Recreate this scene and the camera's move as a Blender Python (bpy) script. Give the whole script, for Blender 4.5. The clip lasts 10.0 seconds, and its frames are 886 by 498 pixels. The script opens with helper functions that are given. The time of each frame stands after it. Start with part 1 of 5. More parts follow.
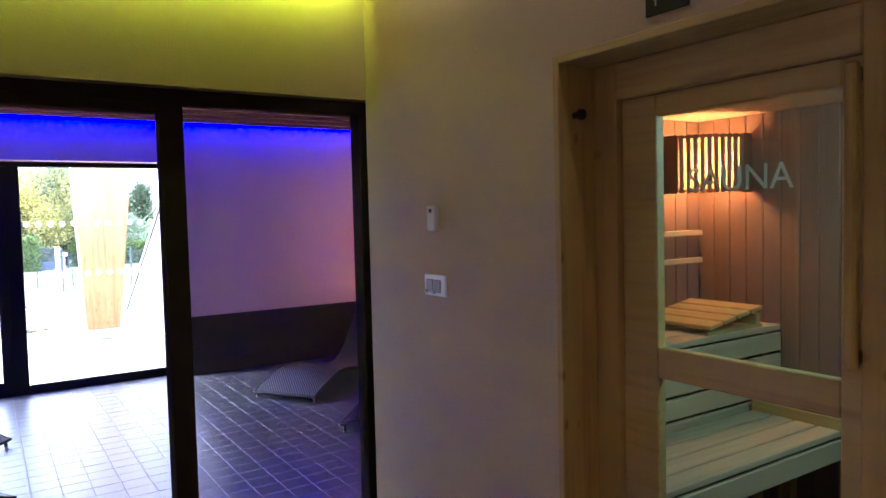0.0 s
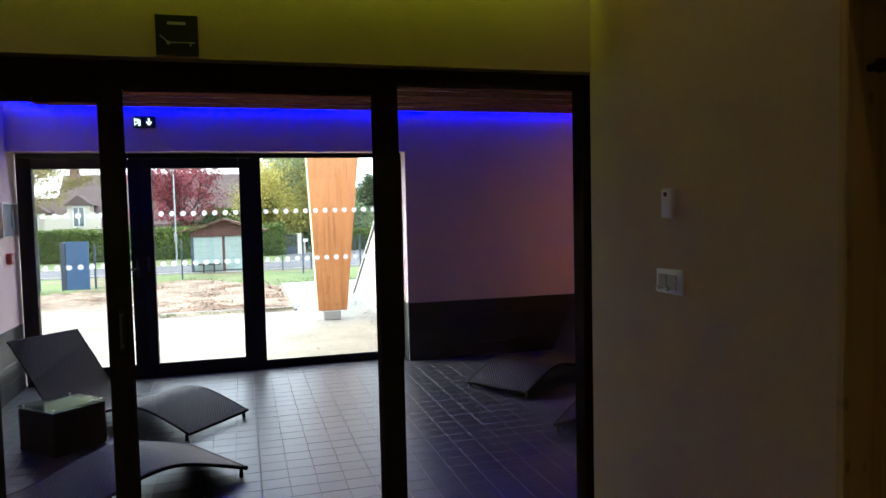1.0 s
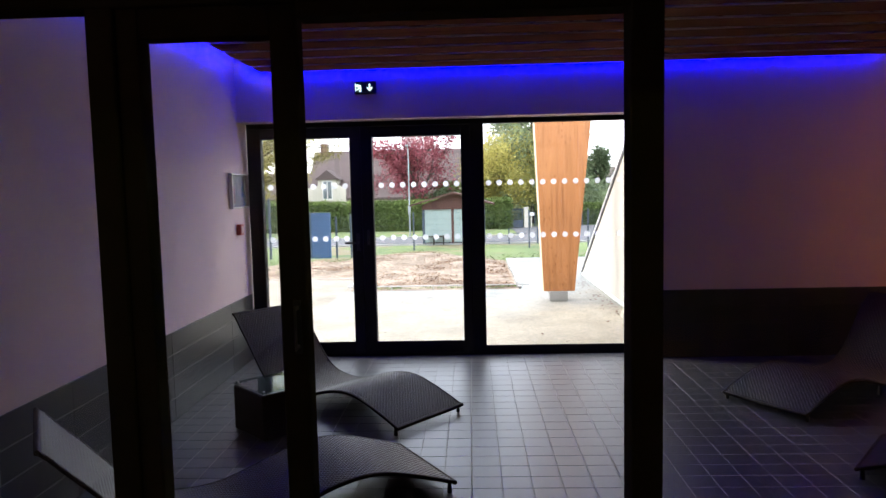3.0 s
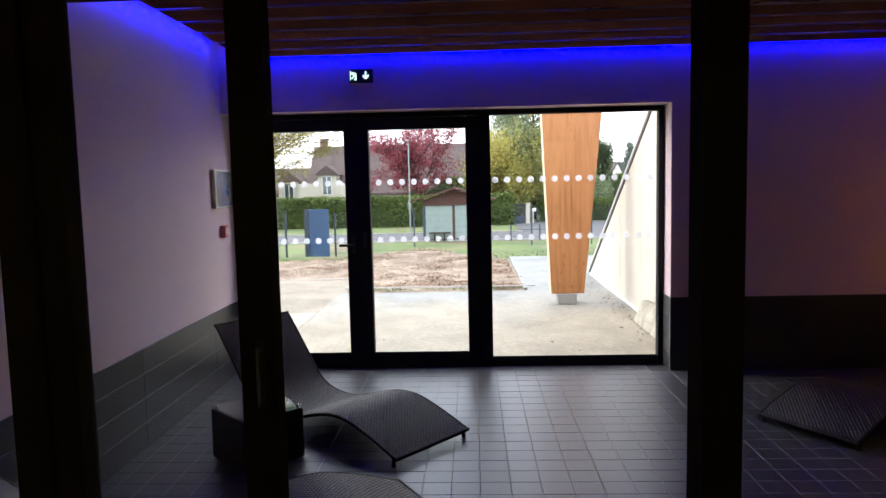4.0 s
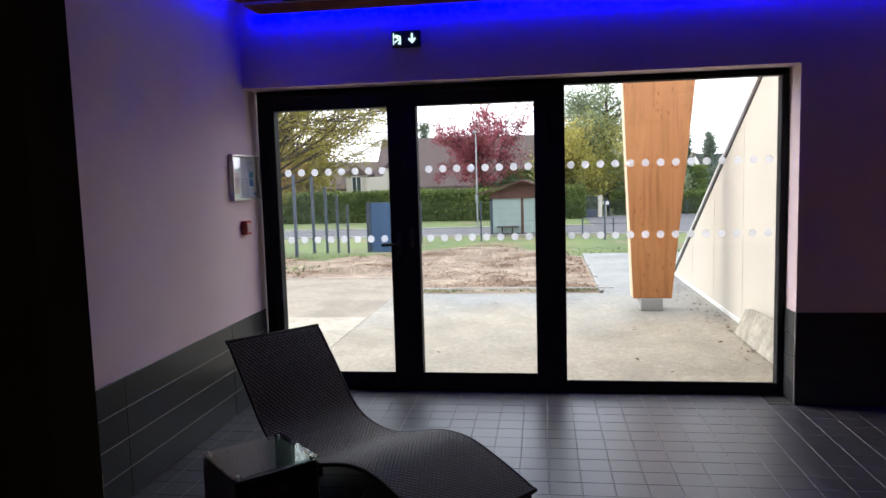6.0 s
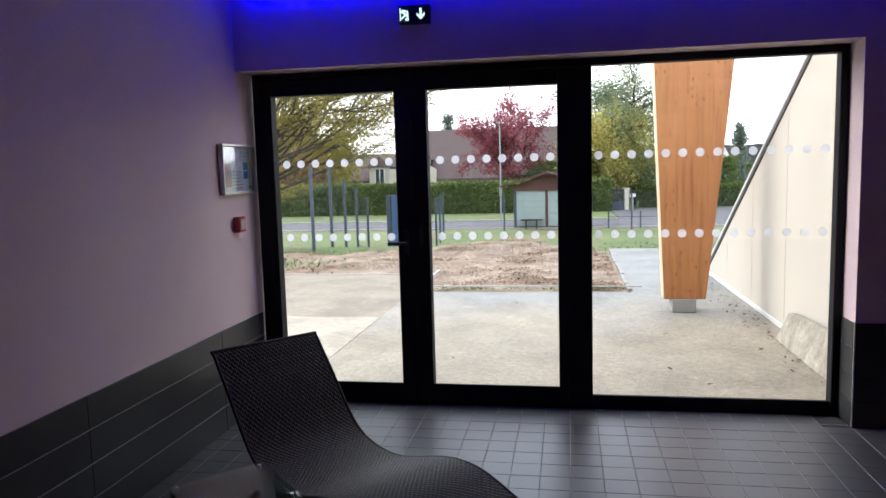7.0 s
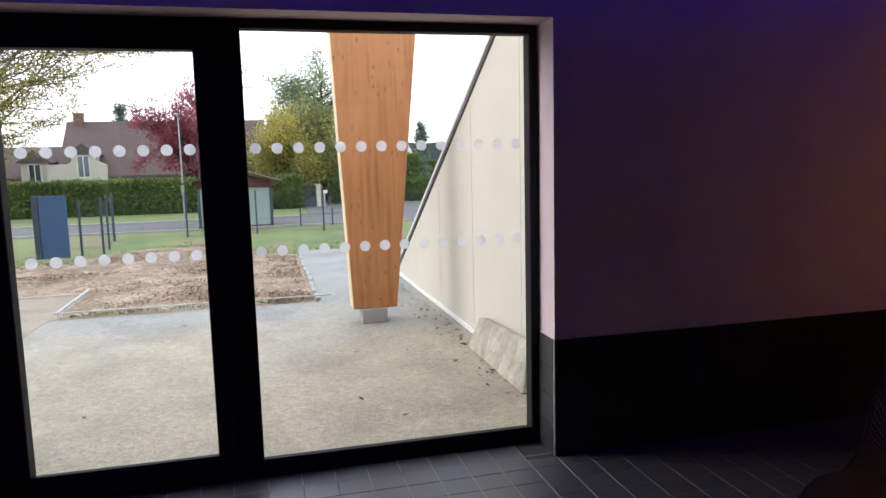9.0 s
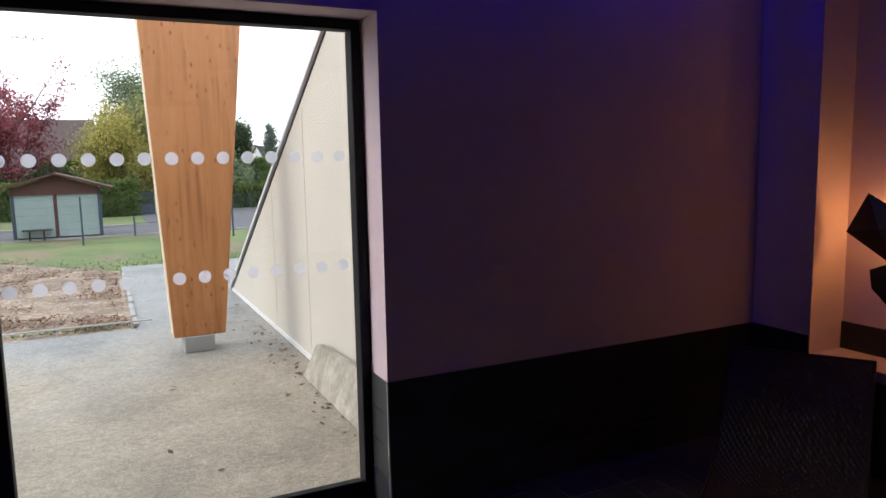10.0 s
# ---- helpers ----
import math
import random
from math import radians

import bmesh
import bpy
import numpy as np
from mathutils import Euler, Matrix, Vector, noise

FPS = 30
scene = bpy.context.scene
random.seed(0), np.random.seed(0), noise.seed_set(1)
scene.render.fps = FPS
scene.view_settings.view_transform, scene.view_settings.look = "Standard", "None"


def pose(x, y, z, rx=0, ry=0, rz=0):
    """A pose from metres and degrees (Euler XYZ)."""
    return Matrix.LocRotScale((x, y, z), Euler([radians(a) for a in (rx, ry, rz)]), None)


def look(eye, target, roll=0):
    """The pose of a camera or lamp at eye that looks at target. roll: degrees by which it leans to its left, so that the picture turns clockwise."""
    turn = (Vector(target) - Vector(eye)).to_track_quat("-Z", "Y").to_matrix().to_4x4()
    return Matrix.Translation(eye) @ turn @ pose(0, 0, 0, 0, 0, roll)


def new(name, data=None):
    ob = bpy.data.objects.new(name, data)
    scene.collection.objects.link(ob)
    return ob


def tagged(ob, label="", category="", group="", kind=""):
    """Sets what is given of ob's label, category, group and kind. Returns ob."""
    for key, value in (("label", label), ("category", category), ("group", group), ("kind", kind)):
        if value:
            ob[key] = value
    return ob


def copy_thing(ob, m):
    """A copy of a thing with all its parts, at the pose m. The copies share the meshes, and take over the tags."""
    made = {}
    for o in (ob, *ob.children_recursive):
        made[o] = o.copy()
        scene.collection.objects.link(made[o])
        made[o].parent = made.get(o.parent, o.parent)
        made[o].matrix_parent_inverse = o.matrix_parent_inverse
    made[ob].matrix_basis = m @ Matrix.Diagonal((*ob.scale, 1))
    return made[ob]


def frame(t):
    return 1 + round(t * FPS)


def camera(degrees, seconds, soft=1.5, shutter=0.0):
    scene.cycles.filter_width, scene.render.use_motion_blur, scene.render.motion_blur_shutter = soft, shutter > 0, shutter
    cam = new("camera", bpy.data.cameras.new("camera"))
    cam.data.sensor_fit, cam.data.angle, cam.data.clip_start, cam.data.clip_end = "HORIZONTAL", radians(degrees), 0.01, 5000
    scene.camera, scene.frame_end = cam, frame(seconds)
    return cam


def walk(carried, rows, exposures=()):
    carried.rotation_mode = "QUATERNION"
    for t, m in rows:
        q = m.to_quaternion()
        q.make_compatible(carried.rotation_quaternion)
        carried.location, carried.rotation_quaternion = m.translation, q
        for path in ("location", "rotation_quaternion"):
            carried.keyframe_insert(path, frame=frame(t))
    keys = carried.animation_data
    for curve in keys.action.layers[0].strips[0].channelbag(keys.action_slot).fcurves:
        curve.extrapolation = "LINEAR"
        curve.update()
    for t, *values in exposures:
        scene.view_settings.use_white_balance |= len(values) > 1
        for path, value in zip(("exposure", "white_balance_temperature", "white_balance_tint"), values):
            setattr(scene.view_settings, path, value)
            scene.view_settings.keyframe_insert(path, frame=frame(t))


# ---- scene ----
cam = camera(64.0, 10.0)
EXPOSURES = [(0.0, 3.9, 4980, 22), (0.5, 2.8, 5250, 4), (1.0, 2.3, 5950, 2), (1.5, 2.42, 6150, 3), (2.5, 2.25, 6150, 9), (4.0, 1.83, 6200, 10), (5.0, 1.73, 6240, 10), (5.5, 1.56, 6250, 10),
             (7.0, 1.53, 6150, 10), (7.5, 1.42, 6150, 10), (9.0, 1.2, 6150, 10), (10.0, 1.1, 6150, 10)]
PATH = [
    (0, (-0.047, -0.026, 1.585), (1.043, 1.647, 1.484), -1.4),
    (0.5, (0.012, 0.093, 1.561), (0.823, 1.918, 1.453), -1.4),
    (1, (0.069, 0.264, 1.563), (0.614, 2.185, 1.449), -1.3),
    (1.5, (0.136, 0.451, 1.546), (0.463, 2.421, 1.424), -1.4),
    (2, (0.187, 0.626, 1.555), (0.231, 2.621, 1.421), -1.4),
    (2.5, (0.177, 0.846, 1.53), (0.096, 2.838, 1.375), -1.3),
    (4, (0.112, 1.623, 1.558), (0.028, 3.613, 1.372), -1.3),
    (4.5, (0.106, 1.882, 1.542), (0.009, 3.87, 1.354), -1.4),
    (5, (0.079, 2.147, 1.527), (-0.034, 4.134, 1.338), -1.5),
    (5.5, (0.101, 2.408, 1.515), (-0.095, 4.389, 1.324), -1.6),
    (7, (0.119, 3.135, 1.506), (-0.226, 5.093, 1.286), -1.6),
    (7.5, (0.173, 3.376, 1.505), (-0.062, 5.349, 1.277), -1.6),
    (8, (0.205, 3.604, 1.509), (0.158, 5.588, 1.261), -1.6),
    (8.5, (0.224, 3.897, 1.512), (0.466, 5.867, 1.263), -1.5),
    (9, (0.323, 4.148, 1.505), (0.812, 6.07, 1.252), -1.4),
    (9.5, (0.474, 4.369, 1.541), (1.134, 6.24, 1.286), -1.3),
    (10, (0.622, 4.563, 1.549), (1.49, 6.347, 1.298), -1.1),
]
walk(cam, [(t, look(e, g, r)) for t, e, g, r in PATH], EXPOSURES)

# ---- world, sun, large lights ----
world = bpy.data.worlds.new("overcast_sky")
scene.world = world
world.use_nodes = True
wn = world.node_tree.nodes
wl = world.node_tree.links
wn.clear()
sky = wn.new("ShaderNodeTexSky")
sky.sky_type = "NISHITA"
sky.sun_disc = False
sky.sun_elevation = radians(34)
sky.sun_rotation = radians(-69)
sky.dust_density = 4.0
veil = wn.new("ShaderNodeMix")
veil.data_type = "RGBA"
veil.inputs[0].default_value = 0.8
veil.inputs[7].default_value = (9.2, 9.4, 9.8, 1)
wback = wn.new("ShaderNodeBackground")
wback.inputs[1].default_value = 0.13
wout = wn.new("ShaderNodeOutputWorld")
wl.new(sky.outputs[0], veil.inputs[6])
wl.new(veil.outputs[2], wback.inputs[0])
wl.new(wback.outputs[0], wout.inputs[0])


def lamp(name, kind, m, energy, colour, **more):
    data = bpy.data.lights.new(name, kind)
    data.energy, data.color = energy, colour
    if kind == "AREA":
        data.shape = "RECTANGLE"
        data.size, data.size_y = more["size"]
    elif kind == "SUN":
        data.angle = more["angle"]
    else:
        data.shadow_soft_size = more.get("radius", 0.03)
    ob = new(name, data)
    ob.matrix_world = m
    return ob


lamp("sun", "SUN", look((-9, 3.5, 6.5), (0, 0, 0)), 0.55, (1.0, 0.95, 0.88), angle=radians(30))
# blue LED strips lying on the battens round the edge of the lounge ceiling, shining at the walls
BLUE = (0.0, 0.0, 1.0)
lamp("led_strip_north", "AREA", look((0.89, 7.292, 2.61), (0.89, 7.34, 2.60)), 6.8, BLUE, size=(5.38, 0.03))
lamp("led_strip_west", "AREA", look((-1.825, 5.2, 2.665), (-1.90, 5.2, 2.675)), 4.6, BLUE, size=(3.8, 0.03))
lamp("led_strip_battens", "AREA", look((1.0, 6.45, 2.56), (1.0, 6.0, 2.95)), 2.1, BLUE, size=(4.6, 0.03))
# LED strips of the hall ceiling; south and west ones are added, unseen
HALL = (0.55, 0.70, 0.0)
lamp("led_strip_hall", "AREA", look((0.2, 3.06, 2.72), (0.2, 3.17, 2.70)), 1.5, HALL, size=(2.6, 0.03))
lamp("led_strip_hall_east", "AREA", look((1.46, 0.2, 2.72), (1.60, 0.2, 2.60)), 0.38, (1.0, 0.80, 0.56), size=(5.2, 0.03))
lamp("led_strip_hall_south", "AREA", look((0.0, -2.86, 2.72), (0.0, -3.0, 2.60)), 2.2, (1.0, 0.83, 0.60), size=(3.2, 0.03))
lamp("led_strip_hall_west", "AREA", look((-1.76, 0.0, 2.72), (-1.90, 0.0, 2.60)), 2.4, (1.0, 0.82, 0.58), size=(5.2, 0.03))

# ---- materials ----


def mat(name, colour, rough=0.6, metal=0.0, vary=0.25, scale=6.0, fine=90.0, bump=0.15, bump_scale=120.0, spec=0.5,
        stretch=(1, 1, 1), second=None, per=0.0, coat=0.0, gloss_vary=0.22):
    """A surface with two scales of colour change, gloss change and relief. per: change from piece to piece."""
    m = bpy.data.materials.new(name)
    m.use_nodes = True
    n, l = m.node_tree.nodes, m.node_tree.links
    b = n["Principled BSDF"]
    b.inputs["Roughness"].default_value, b.inputs["Metallic"].default_value = rough, metal
    b.inputs["Specular IOR Level"].default_value = spec
    b.inputs["Coat Weight"].default_value = coat
    co = n.new("ShaderNodeTexCoord")
    mp = n.new("ShaderNodeMapping")
    mp.inputs["Scale"].default_value = stretch
    if per:
        own, far = n.new("ShaderNodeObjectInfo"), n.new("ShaderNodeVectorMath")
        far.operation = "SCALE"
        far.inputs[0].default_value = (31.0, 47.0, 19.0)
        move = n.new("ShaderNodeVectorMath")
        move.operation = "ADD"
        l.new(own.outputs["Random"], far.inputs["Scale"])
        l.new(co.outputs["Object"], move.inputs[0]), l.new(far.outputs[0], move.inputs[1])
        l.new(move.outputs[0], mp.inputs[0])
    else:
        l.new(co.outputs["Object"], mp.inputs[0])
    big, small = n.new("ShaderNodeTexNoise"), n.new("ShaderNodeTexNoise")
    big.inputs["Scale"].default_value, big.inputs["Detail"].default_value = scale, 5
    small.inputs["Scale"].default_value, small.inputs["Detail"].default_value = fine, 3
    l.new(mp.outputs[0], big.inputs[0]), l.new(mp.outputs[0], small.inputs[0])
    ramp = n.new("ShaderNodeMix")
    ramp.data_type = "RGBA"
    dark = [c * (1 - vary) for c in colour]
    light = second or [min(1, c * (1 + vary)) for c in colour]
    ramp.inputs[6].default_value, ramp.inputs[7].default_value = (*dark, 1), (*light, 1)
    add = n.new("ShaderNodeMath")
    add.operation = "MULTIPLY_ADD"
    add.inputs[1].default_value = 0.45
    l.new(small.outputs[0], add.inputs[0])
    half = n.new("ShaderNodeMath")
    half.operation = "MULTIPLY_ADD"
    half.inputs[1].default_value, half.inputs[2].default_value = 1.6, -0.55
    l.new(big.outputs[0], half.inputs[0])
    l.new(half.outputs[0], add.inputs[2])
    l.new(add.outputs[0], ramp.inputs[0])
    last = ramp.outputs[2]
    if per:
        info = n.new("ShaderNodeObjectInfo")
        geo = n.new("ShaderNodeNewGeometry")
        s = n.new("ShaderNodeMath")
        s.operation = "ADD"
        l.new(info.outputs["Random"], s.inputs[0]), l.new(geo.outputs["Random Per Island"], s.inputs[1])
        fr = n.new("ShaderNodeMath")
        fr.operation = "FRACT"
        l.new(s.outputs[0], fr.inputs[0])
        hv = n.new("ShaderNodeHueSaturation")
        v = n.new("ShaderNodeMath")
        v.operation = "MULTIPLY_ADD"
        v.inputs[1].default_value, v.inputs[2].default_value = 2 * per, 1 - per
        l.new(fr.outputs[0], v.inputs[0]), l.new(v.outputs[0], hv.inputs["Value"])
        l.new(last, hv.inputs["Color"])
        last = hv.outputs[0]
    l.new(last, b.inputs["Base Color"])
    rg = n.new("ShaderNodeMath")
    rg.operation = "MULTIPLY_ADD"
    rg.inputs[1].default_value, rg.inputs[2].default_value = gloss_vary, rough - gloss_vary / 2
    rg.use_clamp = True
    l.new(big.outputs[0], rg.inputs[0]), l.new(rg.outputs[0], b.inputs["Roughness"])
    if bump:
        bn, bt = n.new("ShaderNodeBump"), n.new("ShaderNodeTexNoise")
        bt.inputs["Scale"].default_value, bt.inputs["Detail"].default_value = bump_scale, 4
        bn.inputs["Strength"].default_value, bn.inputs["Distance"].default_value = bump, 0.01
        l.new(mp.outputs[0], bt.inputs[0]), l.new(bt.outputs[0], bn.inputs["Height"])
        l.new(bn.outputs[0], b.inputs["Normal"])
    return m


def wood(name, colour, dark, along="z", grain=14.0, rough=0.5, knots=False, per=0.0):
    """Boards with grain along one axis, and knots where asked for."""
    st = {"x": (0.06, 1, 1), "y": (1, 0.06, 1), "z": (1, 1, 0.06)}[along]
    m = mat(name, colour, rough, vary=0.12, scale=grain, fine=grain * 6, bump=0.12, bump_scale=grain * 5, stretch=st, per=per,
            second=None)
    n, l = m.node_tree.nodes, m.node_tree.links
    b = n["Principled BSDF"]
    src = b.inputs["Base Color"].links[0].from_socket
    co = n.new("ShaderNodeTexCoord")
    mp = n.new("ShaderNodeMapping")
    mp.inputs["Scale"].default_value = tuple(s if s == 1 else 0.05 for s in st)
    l.new(co.outputs["Object"], mp.inputs[0])
    streak = n.new("ShaderNodeTexNoise")
    streak.inputs["Scale"].default_value, streak.inputs["Detail"].default_value = grain * 2.2, 6
    l.new(mp.outputs[0], streak.inputs[0])
    cr = n.new("ShaderNodeMapRange")
    cr.inputs[1].default_value, cr.inputs[2].default_value = 0.5, 0.72
    l.new(streak.outputs[0], cr.inputs[0])
    mx = n.new("ShaderNodeMix")
    mx.data_type = "RGBA"
    mx.inputs[7].default_value = (*dark, 1)
    l.new(src, mx.inputs[6])
    fac = cr.outputs[0]
    if knots:
        kp = n.new("ShaderNodeMapping")
        kp.inputs["Scale"].default_value = {"z": (1, 0.3, 0.45), "x": (0.45, 1, 1), "y": (1, 0.45, 1)}[along]
        l.new(co.outputs["Object"], kp.inputs[0])
        vo = n.new("ShaderNodeTexVoronoi")
        vo.inputs["Scale"].default_value = 19
        l.new(kp.outputs[0], vo.inputs[0])
        kr = n.new("ShaderNodeMapRange")
        kr.inputs[1].default_value, kr.inputs[2].default_value = 0.22, 0.10
        l.new(vo.outputs["Distance"], kr.inputs[0])
        sp, some, few = n.new("ShaderNodeSeparateColor"), n.new("ShaderNodeMath"), n.new("ShaderNodeMath")
        some.operation, few.operation = "GREATER_THAN", "MULTIPLY"
        some.inputs[1].default_value = 0.35
        l.new(vo.outputs["Color"], sp.inputs[0]), l.new(sp.outputs[0], some.inputs[0])
        l.new(kr.outputs[0], few.inputs[0]), l.new(some.outputs[0], few.inputs[1])
        mxm = n.new("ShaderNodeMath")
        mxm.operation = "MAXIMUM"
        hm = n.new("ShaderNodeMath")
        hm.operation = "MULTIPLY"
        hm.inputs[1].default_value = 0.6
        l.new(cr.outputs[0], hm.inputs[0])
        l.new(hm.outputs[0], mxm.inputs[0]), l.new(few.outputs[0], mxm.inputs[1])
        fac = mxm.outputs[0]
    else:
        hm = n.new("ShaderNodeMath")
        hm.operation = "MULTIPLY"
        hm.inputs[1].default_value = 0.6
        l.new(cr.outputs[0], hm.inputs[0])
        fac = hm.outputs[0]
    l.new(fac, mx.inputs[0])
    l.new(mx.outputs[2], b.inputs["Base Color"])
    return m


def glass_mat(name, tint=(1, 1, 1), gloss=0.02, least=0.025):
    m = bpy.data.materials.new(name)
    m.use_nodes = True
    n, l = m.node_tree.nodes, m.node_tree.links
    n.clear()
    out, mix = n.new("ShaderNodeOutputMaterial"), n.new("ShaderNodeMixShader")
    tr, gl, lw = n.new("ShaderNodeBsdfTransparent"), n.new("ShaderNodeBsdfGlossy"), n.new("ShaderNodeLayerWeight")
    tr.inputs[0].default_value = (*tint, 1)
    gl.inputs["Roughness"].default_value = gloss
    lw.inputs[0].default_value = 0.5
    pw, ad = n.new("ShaderNodeMath"), n.new("ShaderNodeMath")
    pw.operation, ad.operation = "POWER", "MULTIPLY_ADD"
    pw.inputs[1].default_value, ad.inputs[1].default_value, ad.inputs[2].default_value = 5.0, 0.5, least
    l.new(lw.outputs["Facing"], pw.inputs[0]), l.new(pw.outputs[0], ad.inputs[0])
    l.new(ad.outputs[0], mix.inputs[0]), l.new(tr.outputs[0], mix.inputs[1]), l.new(gl.outputs[0], mix.inputs[2])
    l.new(mix.outputs[0], out.inputs[0])
    return m


def glow(name, colour, strength):
    m = bpy.data.materials.new(name)
    m.use_nodes = True
    b = m.node_tree.nodes["Principled BSDF"]
    b.inputs["Base Color"].default_value = (*colour, 1)
    b.inputs["Emission Color"].default_value = (*colour, 1)
    b.inputs["Emission Strength"].default_value = strength
    return m


def film_mat(name, colour, see_through=0.0):
    """Thin white film that lets daylight glow through."""
    m = bpy.data.materials.new(name)
    m.use_nodes = True
    n, l = m.node_tree.nodes, m.node_tree.links
    n.clear()
    out, mix = n.new("ShaderNodeOutputMaterial"), n.new("ShaderNodeMixShader")
    di, tl = n.new("ShaderNodeBsdfDiffuse"), n.new("ShaderNodeBsdfTranslucent")
    di.inputs[0].default_value = tl.inputs[0].default_value = (*colour, 1)
    mix.inputs[0].default_value = 0.9
    l.new(di.outputs[0], mix.inputs[1]), l.new(tl.outputs[0], mix.inputs[2])
    clear, thin = n.new("ShaderNodeBsdfTransparent"), n.new("ShaderNodeMixShader")
    thin.inputs[0].default_value = see_through
    l.new(mix.outputs[0], thin.inputs[1]), l.new(clear.outputs[0], thin.inputs[2]), l.new(thin.outputs[0], out.inputs[0])
    return m


def grainy(m, grit=70.0, low=0.66, high=1.22):
    """Coarse grit, brushed streaks and darker damp stains over a surface."""
    n, l = m.node_tree.nodes, m.node_tree.links
    b = n["Principled BSDF"]
    last = b.inputs["Base Color"].links[0].from_socket
    co = n.new("ShaderNodeTexCoord")
    for scale, stretch, lo, hi, v0, v1 in ((grit, (1, 1, 1), 0.36, 0.66, low, high), (13.0, (1, 1, 1), 0.35, 0.68, 0.90, 1.07), (3.4, (0.8, 1, 1), 0.40, 0.66, 0.93, 1.05),
                                           (1.5, (1, 0.8, 1), 0.47, 0.64, 1.0, 0.80), (26.0, (1, 1, 1), 0.35, 0.68, 0.88, 1.08), (220.0, (1, 1, 1), 0.3, 0.7, 0.86, 1.12)):
        mp, nz, mr, mx = (n.new("ShaderNode" + k) for k in ("Mapping", "TexNoise", "MapRange", "Mix"))
        mp.inputs["Scale"].default_value = stretch
        nz.inputs["Scale"].default_value, nz.inputs["Detail"].default_value = scale, 4
        mr.inputs[1].default_value, mr.inputs[2].default_value, mr.inputs[3].default_value, mr.inputs[4].default_value = lo, hi, v0, v1
        mx.data_type, mx.blend_type = "RGBA", "MULTIPLY"
        mx.inputs[0].default_value = 1.0
        l.new(co.outputs["Object"], mp.inputs[0]), l.new(mp.outputs[0], nz.inputs[0]), l.new(nz.outputs[0], mr.inputs[0])
        l.new(last, mx.inputs[6]), l.new(mr.outputs[0], mx.inputs[7])
        last = mx.outputs[2]
    l.new(last, b.inputs["Base Color"])


PLASTER = mat("painted_plaster", (0.73, 0.58, 0.60), 0.75, vary=0.06, scale=2.5, fine=60, bump=0.25, bump_scale=180, spec=0.3)
PLASTER_HALL = mat("hall_plaster", (0.54, 0.405, 0.23), 0.75, vary=0.08, scale=2.0, fine=70, bump=0.4, bump_scale=140, spec=0.3)
CEIL = mat("ceiling_paint", (0.20, 0.195, 0.195), 0.9, vary=0.08, scale=3, bump=0.1)
TILE = mat("anthracite_floor_tile", (0.047, 0.045, 0.052), 0.40, vary=0.12, scale=5, fine=140, bump=0.02, bump_scale=160, spec=0.8, per=0.05, gloss_vary=0.1)
# bluish gloss tint stands in for sky reflected in the floor
TILE.node_tree.nodes["Principled BSDF"].inputs["Specular Tint"].default_value = (0.84, 0.91, 1.0, 1)
WTILE = mat("anthracite_wall_tile", (0.032, 0.034, 0.035), 0.40, vary=0.2, scale=5, fine=90, bump=0.02, bump_scale=60, spec=0.3, per=0.12)
# pale and mid grout paint the window's sheen into the floor joints
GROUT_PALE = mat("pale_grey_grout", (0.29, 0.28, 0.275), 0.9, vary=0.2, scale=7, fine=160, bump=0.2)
GROUT_MID = mat("sheen_washed_grout", (0.060, 0.058, 0.058), 0.5, vary=0.2, scale=7, fine=160, bump=0.2)
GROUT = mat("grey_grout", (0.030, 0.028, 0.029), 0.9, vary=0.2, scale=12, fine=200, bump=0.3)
TRIM = mat("pale_tile_trim", (0.45, 0.43, 0.42), 0.35, vary=0.1, metal=0.3)
ALU = mat("black_aluminium", (0.018, 0.018, 0.021), 0.55, vary=0.15, scale=8, fine=300, bump=0.02, bump_scale=400, spec=0.08)
# black hall frames with warm glare put into a lifted brownish base
ALU_HALL = mat("glare_lifted_aluminium", (0.034, 0.027, 0.019), 0.8, vary=0.18, scale=6, fine=300, bump=0.02, bump_scale=400, spec=0.0)
DULL_STEEL = mat("dull_steel", (0.22, 0.21, 0.20), 0.32, metal=1.0, vary=0.1)
STEEL = mat("brushed_steel", (0.55, 0.54, 0.52), 0.3, metal=1.0, vary=0.1, stretch=(1, 1, 0.1))
BATTEN = wood("dark_stained_batten", (0.135, 0.052, 0.033), (0.055, 0.022, 0.014), "x", 10, 0.55, per=0.25)
BATTEN.node_tree.nodes["Principled BSDF"].inputs["Specular IOR Level"].default_value = 0.0
# pale colour that stands for light caught on the batten edges
EDGE_LIT = mat("pale_lit_edge", (0.60, 0.45, 0.40), 0.7, vary=0.25, scale=4, fine=60, bump=0.05)
PINE = wood("sauna_pine", (0.51, 0.335, 0.088), (0.28, 0.15, 0.036), "z", 12, 0.5, knots=True, per=0.06)
PINE_X = wood("sauna_pine_bench", (0.58, 0.47, 0.29), (0.42, 0.33, 0.20), "x", 12, 0.5, per=0.08)
PINE_Y = wood("sauna_pine_rail", (0.56, 0.40, 0.135), (0.33, 0.19, 0.055), "y", 12, 0.5, per=0.06)
CEDAR = wood("sauna_cladding", (0.27, 0.165, 0.10), (0.20, 0.115, 0.065), "z", 14, 0.55, per=0.16)
GLULAM = wood("varnished_glulam", (0.42, 0.18, 0.062), (0.20, 0.065, 0.02), "z", 11, 0.45, knots=True)
gn, gl = GLULAM.node_tree.nodes, GLULAM.node_tree.links
bare = gn["Principled BSDF"].inputs["Base Color"].links[0].from_socket
